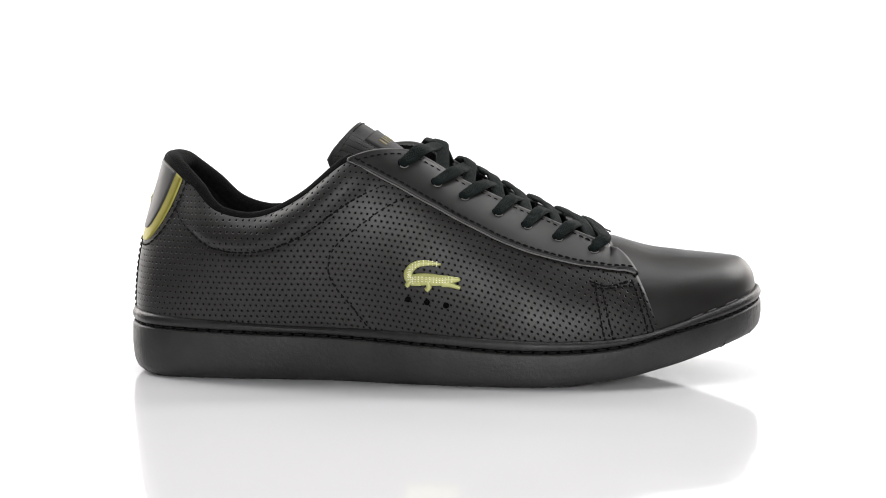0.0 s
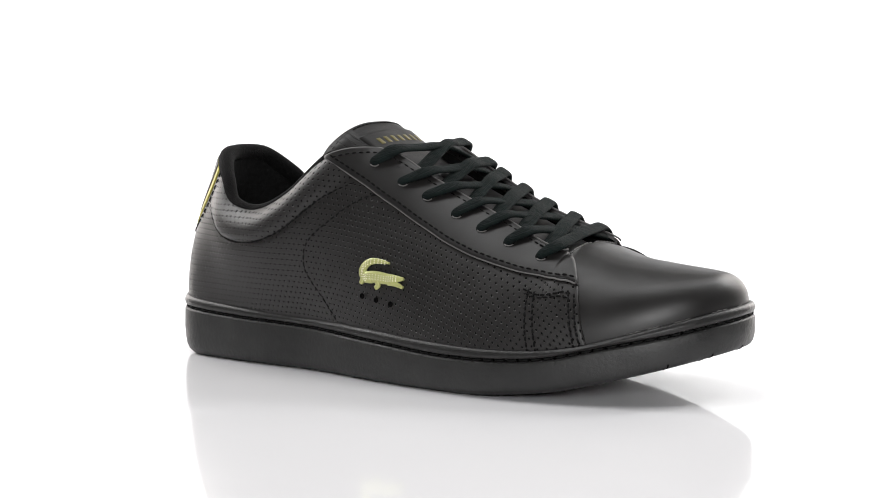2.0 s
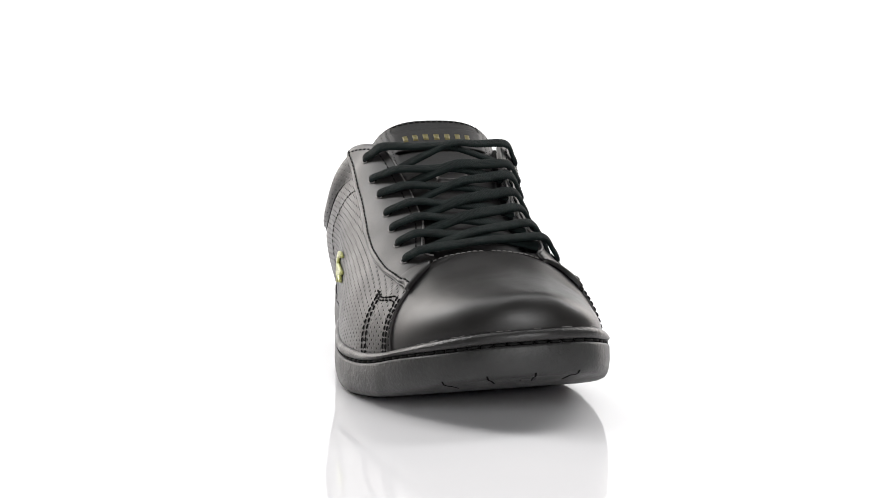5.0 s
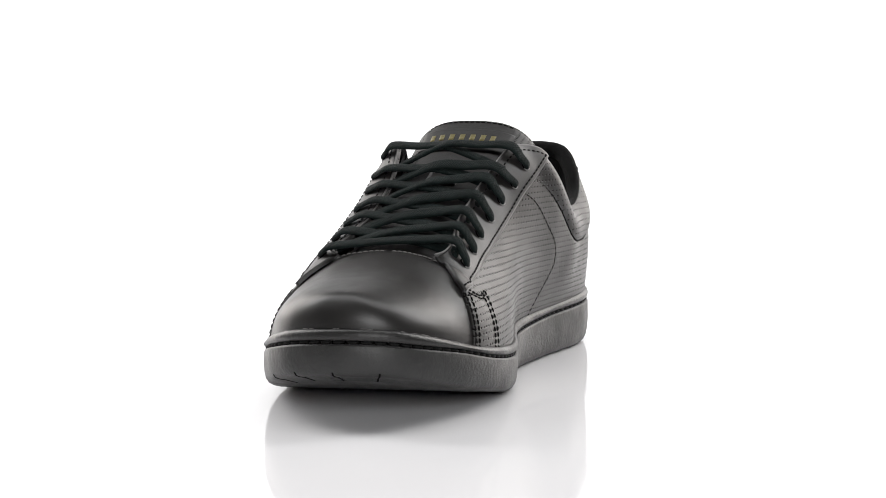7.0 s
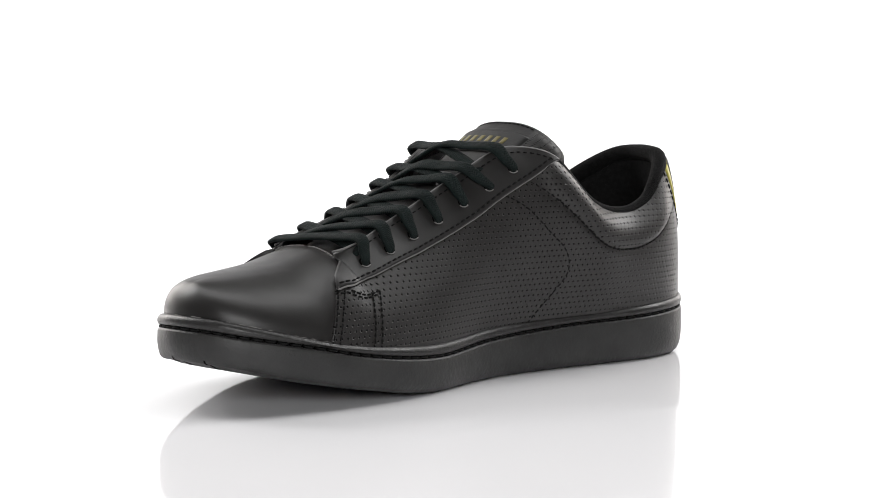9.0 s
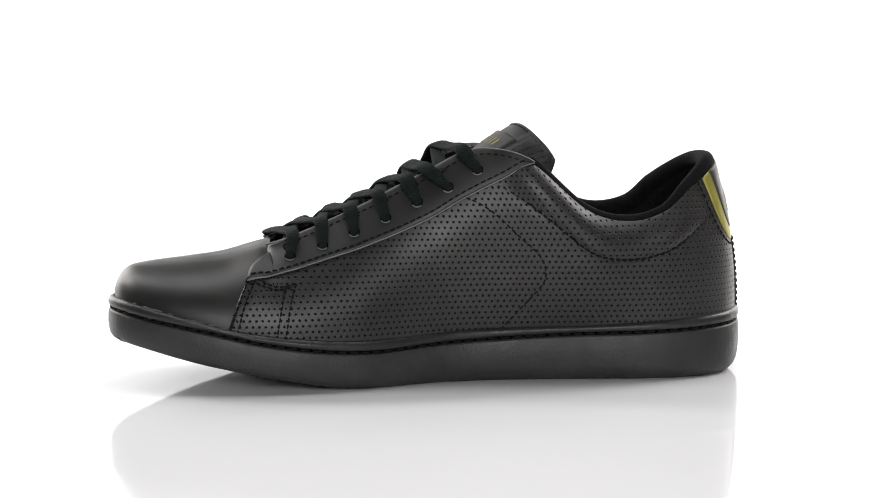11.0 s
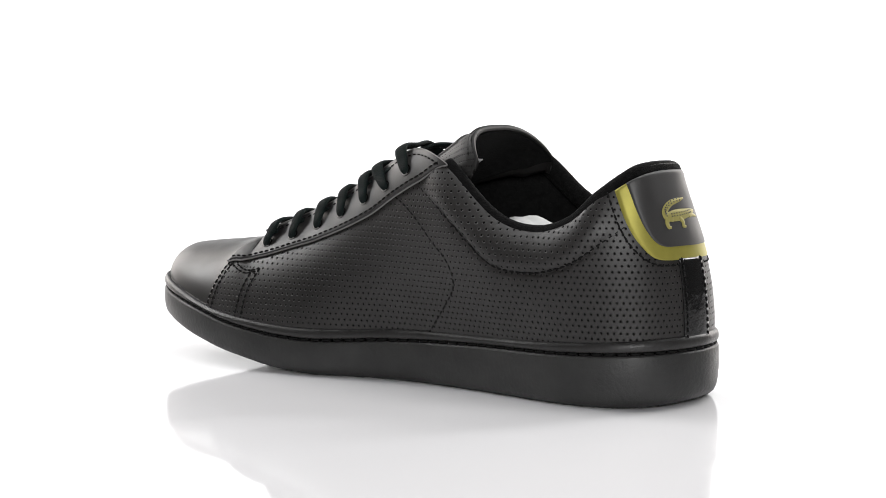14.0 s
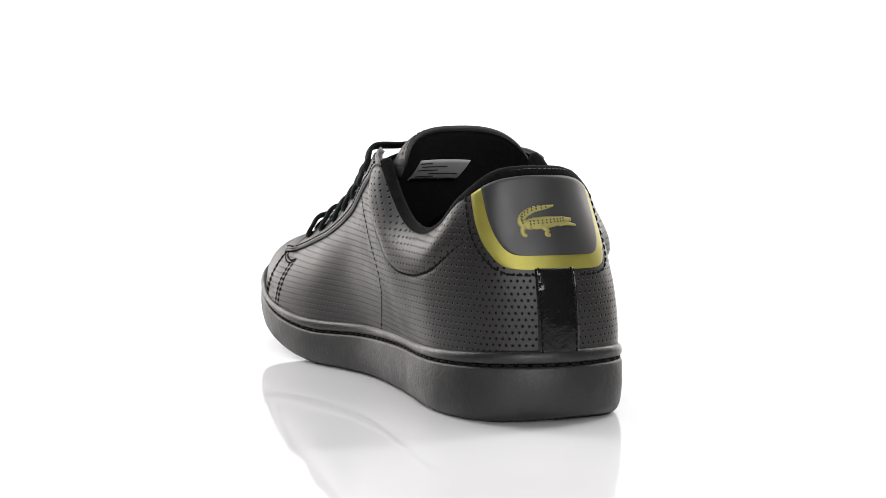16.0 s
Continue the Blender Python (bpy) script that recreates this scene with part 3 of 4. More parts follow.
def mirrored(c, mid):
    """The same (a, h) line on the other side of the heel's middle."""
    c = np.asarray(c, float).copy()
    c[:, 0] = 2 * mid - c[:, 0]
    return c


def on(keys, n=40):
    """Smooth (a, h) line through keys."""
    return spline(keys, n)


def sew(name, ah, off, parent, label="", **kw):
    V, F = stitches(np.asarray(ah), off, **kw)
    return part(name, mesh_from(name, V, F), M_THREAD, parent, label, "stuff")


def stroke(keys, widths, off, thick, n=24):
    """A tapered flat stroke lying on the upper."""
    k = spline([(*a, w) for a, w in zip(keys, widths)], n)
    P, N = surf(k[:, 0], k[:, 1], off), normal(k[:, 0], k[:, 1])
    side = np.cross(N, unit(np.gradient(P, axis=0)))
    return sweep(P, side, np.maximum(k[:, 2], 0.0003), thick, k=8, power=4)


MID = 0.5060


def build_heel():
    gold = np.array([(0.5658, 0.958), (0.5640, 0.875), (0.5605, 0.721), (0.5560, 0.597), (0.5510, 0.515), (0.5455, 0.453), (0.5390, 0.420), (0.5300, 0.408), (0.5225, 0.406)])
    gold = spline(gold, 40)
    black = spline(np.array([(0.5577, 0.958), (0.5555, 0.875), (0.5525, 0.752), (0.5485, 0.639), (0.5440, 0.561), (0.5390, 0.512), (0.5330, 0.490), (0.5240, 0.484), (0.5190, 0.484)]), 40)
    tab = new("heel_tab")
    tab.parent = sneaker
    tagged(tab, label="smooth black leather heel tab with olive gold border")
    for name, c, off, mat, lab in (("border", gold, 0.0016, M_GOLD, "metallic olive gold U-shaped border"), ("panel", black, 0.0020, M_PANEL, "smooth black leather panel")):
        c = np.vstack([c])
        AA, HH = between(c, mirrored(c, MID), 44, 40)
        V, F, uv = patch(AA, HH, off, 0.0016, flip=False)
        part(name, mesh_from(name, V, F, uv), mat, tab, lab)
    # emblem of plain strokes
    em = [([(0.5047, 0.793), (0.5115, 0.780), (0.5195, 0.764), (0.5260, 0.733), (0.5287, 0.700), (0.5270, 0.669), (0.5215, 0.659)],
           [0.0004, 0.0011, 0.0015, 0.0018, 0.0021, 0.0023, 0.0024]),
          ([(0.5270, 0.667), (0.5205, 0.669), (0.5125, 0.675), (0.5050, 0.684), (0.4985, 0.690), (0.4920, 0.696)], [0.0019, 0.0028, 0.0029, 0.0023, 0.0018, 0.0007]),
          ([(0.5025, 0.669), (0.4970, 0.669), (0.4890, 0.655)], [0.0014, 0.0010, 0.0005]),
          ([(0.5270, 0.659), (0.5285, 0.623), (0.5275, 0.595), (0.5255, 0.589)], [0.0018, 0.0013, 0.0010, 0.0007]),
          ([(0.5145, 0.659), (0.5120, 0.623), (0.5125, 0.595), (0.5100, 0.589)], [0.0017, 0.0012, 0.0010, 0.0007])]
    em = [([(a, 0.672 + 0.88 * (h - 0.672)) for a, h in k], [0.9 * w for w in ws]) for k, ws in em]
    V, F = join([stroke(k, w, 0.0021, 0.0003) for k, w in em])
    emblem = part("emblem", mesh_from("emblem", V, F), M_GOLDPRINT, tab, "flat olive gold printed emblem")
    dots = []
    for k, w in em[:2]:
        for a, h in spline(k, 15)[2:-3]:
            for d in (-0.002, 0.014):
                p, nn = surf(a, h + d, 0.0025), normal(np.array(a), np.array(h))
                t = unit(np.cross(nn, [0, 0, 1.0]))
                b = np.cross(nn, t)
                ph = np.linspace(0, 2 * np.pi, 7)[:-1]
                G = np.stack([p + r * (np.cos(ph)[:, None] * t + np.sin(ph)[:, None] * b) + nn * z for r, z in ((0.0004, 0), (0.0003, 0.0001), (0.0, 0.0001))], 1)
                dots.append((G.reshape(-1, 3), grid(G, wrap_i=True)))
    part("scales", mesh_from("scales", *join(dots)), M_PANEL, emblem, "tiny dark dots on the emblem", "stuff")
    # sewn edge below the border, ending at the strip
    for m in (False, True):
        c = gold + np.stack([np.interp(np.linspace(0, 1, 40), [0, 0.5, 0.8, 1], [0.0045, 0.0045, 0.002, 0]), np.interp(np.linspace(0, 1, 40), [0, 0.4, 0.8, 1], [0, -0.01, -0.028, -0.030])], 1)
        sew("stitching", mirrored(c, MID) if m else c, 0.0014, tab)
    # glossy strip down the back
    AA, HH = np.meshgrid(np.linspace(0.5230, 0.4970, 16), np.linspace(0.0, 0.412, 30), indexing="ij")
    V, F, uv = patch(AA, HH, 0.0019, 0.0012, flip=False)
    strip = part("heel_strip", mesh_from("heel_strip", V, F, uv), M_PATENT, sneaker, "glossy patent black strip down the heel")
    for a in (0.5208, 0.4992):
        sew("stitching", np.stack([np.full(30, a), np.linspace(0.02, 0.40, 30)], 1), 0.0021, strip, pitch=0.0030, length=0.0021, r=0.00045)


build_heel()


def build_collar():
    c0, c1 = STAYS[-1][-1, 0], STAYS[1][-1, 0]
    a = np.linspace(c0 - 0.004, c1 + 0.004, 220)
    E, N = surf(a, np.full_like(a, 0.985), -0.0012), normal(a, np.full_like(a, 0.93))
    out = N.copy()
    out[:, 2] = 0
    out = unit(out)
    back = np.exp(-((a - MID) / 0.06) ** 2)
    path = E - out * 0.0012
    path[:, 2] -= 0.0008 + 0.0007 * back
    V, F = sweep(path, np.tile([0, 0, 1.0], (len(a), 1)), 0.0050 - 0.0009 * back, 0.0036 + 0.0007 * back, k=14, power=2)
    part("collar_rim", mesh_from("collar_rim", V, F), M_RIM, sneaker, "black knitted fabric collar rim")
    AA, HH = np.meshgrid(np.linspace(0.17, 0.85, 200), np.linspace(0.04, 0.985, 26), indexing="ij")
    P = surf(AA, HH, -0.0042 - 0.003 * np.sin(np.pi * HH))
    part("lining", mesh_from("lining", P.reshape(-1, 3), grid(P)), M_LINING, sneaker, "black mesh lining inside the shoe")
    # insole
    a = np.linspace(0, 1, 160, endpoint=False)
    o = outline(a) - outward(a) * 0.0065
    z = table(o[:, 0], RIM) + 0.004
    rings = []
    for t in (0.0, 0.06, 0.5, 1.0):
        r = np.concatenate([o, z[:, None]], 1)
        r[:, 1] = o[:, 1] * (1 - t) + 0.006 * t
        r[:, 2] -= 0.002 * math.sin(math.pi * min(1, t + 0.2) / 2)
        rings.append(r)
    P = np.stack(rings, 1)
    part("insole", mesh_from("insole", P.reshape(-1, 3), grid(P, wrap_i=True)), M_LINING, sneaker, "black fabric insole")


build_collar()


# ---------------------------------------------------------------- tongue
TONGUE = [(0.0900, 0.0585, 0.0230), (0.0600, 0.0715, 0.0240), (0.0200, 0.0885, 0.0270), (-0.0080, 0.1010, 0.0295), (-0.0240, 0.1115, 0.0305), (-0.0330, 0.1180, 0.0315), (-0.0385, 0.1212, 0.0300)]


def tongue_point(p, q, off=0.0):
    """Point of the tongue: p from the vamp (0) to its top (1), q across (-1 outer, 1 inner)."""
    k = spline(TONGUE, 200)
    p, q = np.broadcast_arrays(np.asarray(p, float), np.asarray(q, float))
    x = np.linspace(0, 1, 200)
    u, z, w = (np.interp(p, x, k[:, i]) for i in range(3))
    du, dz = np.interp(p, x, np.gradient(k[:, 0])), np.interp(p, x, np.gradient(k[:, 1]))
    L = np.hypot(du, dz)
    nu, nz = dz / L, -du / L
    aq, lim = np.abs(q), np.minimum(np.abs(q), 1.0)
    k0 = np.interp(p, [0, 0.5, 0.8, 1], [0.006, 0.008, 0.012, 0.013])
    curl, curl_u = k0 * aq ** 2.6, k0 * lim ** 2.6
    back = np.interp(p, [0, 0.6, 1], [0.0, 0.002, 0.007]) * lim ** 3
    ph = q * np.interp(p, [0, 1], [1.0, 1.0])
    return np.stack([u + nu * (off - curl_u) - back * 0.9, 0.0055 + w * np.sin(ph * 1.25) / math.sin(1.25), z + nz * (off - curl) - back * 0.35], -1)


def build_tongue():
    n, m = 60, 31
    pp, qq = np.meshgrid(np.linspace(0, 1, n), np.linspace(-1, 1, m), indexing="ij")
    # rounded top corners; the upper flanks fold down behind the collar
    top = 1 - 0.085 * np.abs(qq) ** 5
    fold = np.interp(pp, [0.50, 0.72], [1.0, 1.27])
    bare = qq
    qq = qq * fold
    A = tongue_point(pp * top, qq, 0.0)
    thick = 0.0028 * np.clip(1 - np.abs(bare) ** 8, 0.15, 1)
    B = tongue_point(pp * top, qq, -thick)
    uv = np.stack([pp * 0.16, qq * 0.030], -1).reshape(-1, 2)
    V = np.concatenate([A.reshape(-1, 3), B.reshape(-1, 3)])
    k = n * m
    F = grid(A, flip=True) + [tuple(k + i for i in f) for f in grid(B)]
    ring = [i * m for i in range(n)] + [(n - 1) * m + j for j in range(1, m)] + [i * m + m - 1 for i in range(n - 2, -1, -1)]
    F += [(ring[i], ring[i + 1], k + ring[i + 1], k + ring[i]) for i in range(len(ring) - 1)]
    tongue = part("tongue", mesh_from("tongue", V, F, np.vstack([uv, uv])), M_TONGUE, sneaker, "black leather tongue with perforated flanks")
    C = tongue_point(pp[:, 2:-2] * top[:, 2:-2] * 0.985, qq[:, 2:-2] * 0.97, -thick[:, 2:-2] - 0.0005)
    part("backing", mesh_from("backing", C.reshape(-1, 3), grid(C)), M_LINING, tongue, "black fabric backing")
    for sg in (-1, 1):
        fp, fq = np.meshgrid(np.linspace(0.45, 0.985, 40), sg * np.linspace(0.60, 0.985, 18), indexing="ij")
        fp, fq = fp * (1 - 0.085 * np.abs(fq) ** 5), sg * (0.60 + (np.abs(fq) - 0.60) * np.interp(fp, [0.50, 0.72], [1.0, 1.68]))
        G = tongue_point(fp, fq, 0.0005)
        uvf = np.stack([fp * 0.14, fq * 0.030], -1).reshape(-1, 2)
        part("flank", mesh_from("flank", G.reshape(-1, 3), grid(G, flip=sg > 0), uvf), M_TONGUEPERF, tongue, "perforated black leather flank")
    # smooth label panel with a gold word as plain bars
    pp2, qq2 = np.meshgrid(np.linspace(0.590, 0.785, 16), np.linspace(-0.64, 0.64, 20), indexing="ij")
    rim = tongue_point(np.pad(pp2, 1, mode="edge"), np.pad(qq2, 1, mode="edge"), np.pad(np.full(pp2.shape, 0.0012), 1))
    label = part("label_panel", mesh_from("label_panel", rim.reshape(-1, 3), grid(rim, flip=True)), M_TONGUE, tongue, "smooth black leather label panel")
    for i in range(7):
        q0 = -0.47 + i * 0.136
        bp, bq = np.meshgrid(np.linspace(0.658, 0.712, 4), np.linspace(q0, q0 + 0.066, 4), indexing="ij")
        T = tongue_point(np.pad(bp, 1, mode="edge"), np.pad(bq, 1, mode="edge"), np.pad(np.full(bp.shape, 0.0014), 1, constant_values=0.0011))
        part("bar", mesh_from("bar", T.reshape(-1, 3), grid(T, flip=True)), M_WORD, label)
    # lace keeper on the middle of the tongue
    bp, bq = np.meshgrid(np.linspace(0.375, 0.43, 5), np.linspace(-0.20, 0.22, 8), indexing="ij")
    T = tongue_point(np.pad(bp, 1, mode="edge"), np.pad(bq, 1, mode="edge"), np.pad(np.full(bp.shape, 0.0022), 1, constant_values=0.0))
    part("lace_keeper", mesh_from("lace_keeper", T.reshape(-1, 3), grid(T, flip=True)), M_STAY, tongue, "small black leather lace keeper")
    # white size label on the inside
    bp, bq = np.meshgrid(np.linspace(0.45, 0.60, 8), np.linspace(-0.36, 0.30, 14), indexing="ij")
    T = tongue_point(bp, bq, -0.0042)
    T2 = tongue_point(bp, bq, -0.0038)
    T3 = np.concatenate([T, T2[::-1]], 0)
    care = part("size_label", mesh_from("size_label", T3.reshape(-1, 3), grid(T3, wrap_i=True)), M_LABEL, tongue, "grey-white printed size label")
    for p0, q0, q1 in ((0.575, 0.12, 0.28), (0.55, -0.10, 0.24), (0.525, 0.00, 0.27), (0.50, -0.3, 0.1), (0.48, 0.0, 0.25)):
        bp, bq = np.meshgrid(np.linspace(p0, p0 + 0.008, 3), np.linspace(q0, q1, 6), indexing="ij")
        T = tongue_point(bp, bq, -0.0045)
        part("ink_bar", mesh_from("ink_bar", T.reshape(-1, 3), grid(T)), M_INK, care)
    # sewn line round the top
    q = np.linspace(-0.93, 0.93, 120)
    P = tongue_point(0.955 - 0.085 * np.abs(q) ** 5, q, 0.0002)
    R = resample(P, 0.003)
    T = unit(np.gradient(R, axis=0))
    pieces = []
    for p, t in zip(R, T):
        path = np.array([p + t * s * 0.001 for s in (-1, -0.4, 0.4, 1)])
        pieces.append(sweep(path, np.tile([0, 0, 1.0], (4, 1)), 0.0003, 0.0003, k=5, power=2))
    part("stitching", mesh_from("stitching", *join(pieces)), M_THREAD, tongue, "", "stuff")


build_tongue()


# ---------------------------------------------------------------- eyelets and laces
EYES = {-1: [(0.2915, 0.867), (0.267, 0.825), (0.2465, 0.823), (0.2215, 0.807), (0.201, 0.797), (0.1825, 0.8), (0.1645, 0.835)],
        1: [(0.7225, 0.835), (0.7435, 0.805), (0.766, 0.807), (0.7905, 0.797), (0.8135, 0.787), (0.8315, 0.785), (0.847, 0.805)]}


def build_laces():
    P, N, E = {}, {}, {}
    for s in (-1, 1):
        k = np.array(EYES[s])
        P[s], N[s] = surf(k[:, 0], k[:, 1], 0.0027), normal(k[:, 0], k[:, 1])
        E[s] = surf(k[:, 0], np.full(7, 0.995), 0.0030)
        for p, nn in zip(P[s], N[s]):
            t = unit(np.cross(nn, [0, 0, 1.0]))
            b = np.cross(nn, t)
            ph = np.linspace(0, 2 * np.pi, 17)[:-1]
            c = p + 0.0021 * (np.cos(ph)[:, None] * t + np.sin(ph)[:, None] * b)
            prof = [(1.35, -0.0004), (1.22, 0.0003), (1.05, 0.0003), (0.95, -0.0003), (0.9, -0.001), (0.0, -0.001)]
            G = np.stack([p + (c - p) * k0 + nn * d for k0, d in prof], 1)
            hole = part("eyelet", mesh_from("eyelet", G.reshape(-1, 3), grid(G, wrap_i=True)), M_DARK, sneaker, "small punched lace hole")
            # pale arc coloured in for the light's glint on the hole's lower cut edge
            ph = np.linspace(-0.9, 0.9, 9) + (0.5 * np.pi if b[2] < 0 else -0.5 * np.pi)
            arc = p + 0.0026 * (np.cos(ph)[:, None] * t + np.sin(ph)[:, None] * b) + nn * 0.0002
            V, F = sweep(arc, np.tile(nn, (9, 1)), 0.0003, 0.0003, k=5, power=2)
            part("edge_glint", mesh_from("edge_glint", V, F), M_PALE, hole, "glint on the hole's cut edge, put in as a pale arc")
    up = np.array([0.42, 0.0, 0.91])
    along = np.array([-0.91, 0.0, 0.42])
    rng = np.random.RandomState(5)

    def strand(keys, wid, both=False, name="lace"):
        path = spline(keys, 52)
        n = len(path)
        side = np.tile(along, (n, 1)) + 0.12 * np.sin(np.linspace(0, 5, n) + rng.rand() * 6)[:, None] * up
        w = wid * (1 + 0.05 * np.sin(np.linspace(0, 9, n) + rng.rand() * 6))
        w[:18] *= np.linspace(0.22, 1, 18) ** 0.8
        if both:
            w[-18:] *= np.linspace(1, 0.22, 18) ** 0.8
        V, F = sweep(path, side, w, 0.0011, k=16, power=2.8)
        run = np.concatenate([[0], np.cumsum(np.linalg.norm(np.diff(path, axis=0), axis=1))])
        uv = np.stack([np.repeat(run, 16), np.tile(0.0034 * np.cos(np.linspace(0, 2 * np.pi, 16, endpoint=False)), n)], 1)
        part(name, mesh_from(name, V, F, uv), M_LACE, sneaker, "flat black cotton lace")

    for s in (-1, 1):
        E[s] = np.vstack([E[s], 2 * E[s][-1] - E[s][-2]])
    shift = {-1: (0.007, 0.008, 0.008, 0.006, 0.006, 0.006, 0.005), 1: (0.006, 0.009, 0.004, 0.0025, 0.001, 0.0, -0.002)}
    rim = {}
    for s in (-1, 1):
        aa = np.linspace(at_u(-0.025, s), at_u(0.081, s), 200)
        rim[s] = surf(aa, np.full(200, 0.995), 0.0030)

    def toward(side, i):
        """Where a lace turns over the throat's edge."""
        u = P[side][i][0] + shift[side][i]
        return np.array([np.interp(u, rim[side][:, 0], rim[side][:, k]) for k in range(3)])

    for i in range(7):
        for s in (-1, 1):
            o = -s
            p, nn = P[s][i], N[s][i]
            e = toward(s, i)
            ne = unit(nn + up)
            start = [p - nn * 0.0030 - (e - p) * 0.10, p + nn * 0.0007 - (e - p) * 0.05, p * 0.62 + e * 0.38 + nn * 0.0018, e + ne * (0.0026, 0.0024, 0.0020, 0.0018, 0.0018, 0.0016, 0.0016)[i]]
            lift = (0.0018 if s > 0 else 0.0) + (0.0042, 0.0026, 0.0010, 0, 0, 0, 0)[i]
            if i < 6:
                end = E[o][i + 1] * 0.92 + E[o][i + 2 if i < 5 else i + 1] * 0.08
                q1 = e * 0.76 + end * 0.24 + up * (0.0016 + 0.5 * lift)
                mid = e * 0.5 + end * 0.5 + up * (0.0012 + lift)
                q3 = e * 0.24 + end * 0.76 + up * (0.0004 + 0.4 * lift)
                keys = start + [q1, mid, q3, end - up * 0.0026, end - up * 0.0045 + (E[o][i + 1] - E[s][i + 1]) * 0.05]
                strand(keys, 0.0034)
            elif s > 0:
                f, fn = P[o][i], N[o][i]
                fe = toward(o, i)
                fne = unit(fn + up)
                keys = start + [e * 0.72 + fe * 0.28 + up * 0.0024, e * 0.5 + fe * 0.5 + up * 0.0028, e * 0.28 + fe * 0.72 + up * 0.0024, fe + fne * 0.0016,
                                f * 0.62 + fe * 0.38 + fn * 0.0016, f + fn * 0.0007 + (f - fe) * 0.05, f - fn * 0.0030]
                strand(keys, 0.0034, True)


build_laces()


# ---------------------------------------------------------------- badge, seams and small marks
def build_details():
    quarters = [o for o in sneaker.children if o.name.startswith("quarter")]
    stays = [o for o in sneaker.children if o.name.startswith("eyestay")]
    em = [([(0.2573, 0.368), (0.2640, 0.360), (0.2715, 0.340), (0.2765, 0.305), (0.2785, 0.265), (0.2760, 0.235), (0.2700, 0.245)],
           [0.0006, 0.0013, 0.0019, 0.0022, 0.0026, 0.0028, 0.0030]),
          ([(0.2775, 0.238), (0.2715, 0.250), (0.2640, 0.262), (0.2575, 0.270), (0.2520, 0.284), (0.2442, 0.302)], [0.0024, 0.0033, 0.0034, 0.0030, 0.0024, 0.0009]),
          ([(0.2560, 0.255), (0.2505, 0.258), (0.2440, 0.248)], [0.0020, 0.0016, 0.0009]),
          ([(0.2770, 0.235), (0.2785, 0.210), (0.2795, 0.198)], [0.0020, 0.0015, 0.0012]),
          ([(0.2655, 0.245), (0.2645, 0.215), (0.2665, 0.196)], [0.0018, 0.0014, 0.0014])]
    em = [([(a, 0.262 + 0.80 * (h - 0.262)) for a, h in k], [0.85 * w for w in ws]) for k, ws in em]
    V, F = join([stroke(k, w, 0.0020, 0.0009) for k, w in em])
    badge = part("badge", mesh_from("badge", V, F), M_BADGE, quarters[0], "pale gold metal emblem badge")
    dots = []
    for k, w in em[:2]:
        c = spline(k, 16)
        for j, (a, h) in enumerate(c[1:-2]):
            for d in (-0.010, 0.0, 0.010):
                p, nn = surf(a, h + d, 0.0028), normal(a, h)
                t = unit(np.cross(nn, [0, 0, 1.0]))
                b = np.cross(nn, t)
                ph = np.linspace(0, 2 * np.pi, 7)[:-1]
                G = np.stack([p + r * (np.cos(ph)[:, None] * t + np.sin(ph)[:, None] * b) + nn * z for r, z in ((0.00036, 0), (0.0003, 0.0002), (0.0, 0.00026))], 1)
                dots.append((G.reshape(-1, 3), grid(G, wrap_i=True)))
    part("studs", mesh_from("studs", *join(dots)), M_STUD, badge, "tiny cream raised dots", "stuff")
    # three vent holes below the badge
    for a, h in ((0.2781, 0.157), (0.2656, 0.157), (0.2531, 0.157)):
        p, nn = surf(a, h, 0.0023), normal(np.array(a), np.array(h))
        t = unit(np.cross(nn, [0, 0, 1.0]))
        b = np.cross(nn, t)
        ph = np.linspace(0, 2 * np.pi, 15)[:-1]
        G = np.stack([p + r * (np.cos(ph)[:, None] * t + np.sin(ph)[:, None] * b) + nn * z for r, z in ((0.0014, -0.0002), (0.00125, 0.0002), (0.00105, 0.0002), (0.0009, 0.0), (0, 0.0))], 1)
        part("vent_hole", mesh_from("vent_hole", G.reshape(-1, 3), grid(G, wrap_i=True)), M_DARK, quarters[0], "round black vent hole")
    # seams
    for q, st, s in ((quarters[0], stays[0], -1), (quarters[1], stays[1], 1)):
        low = STAYS[s].copy()
        low[:, 1] += 0.034
        sew("stitching", low[2:-2], 0.0029, st, r=0.00046, length=0.0024)
        corner = STAYS[s][-1, 0]
        a0 = SEAMS[s][-1, 0]
        sew("stitching", np.stack([np.linspace(a0 - 0.012 * s, corner + 0.008 * s, 80), np.full(80, 0.945)], 1), 0.0028, st, r=0.00042, length=0.0021)
        sew("stitching", np.array(on(PAD[s], 120)), 0.0008, q, pitch=0.0032, length=0.0025, r=0.0005)
        kink = {-1: [(0.2780, 0.68), (0.2823, 0.657), (0.3115, 0.493), (0.326, 0.414), (0.3312, 0.336), (0.3281, 0.214), (0.3073, 0.04)],
                1: [(0.7330, 0.68), (0.7292, 0.65), (0.7042, 0.45), (0.6885, 0.35), (0.6844, 0.257), (0.6906, 0.171), (0.7125, 0.02)]}[s]
        sew("stitching", on(kink, 90), 0.0011, q, pitch=0.0034, length=0.0026, r=0.00045)
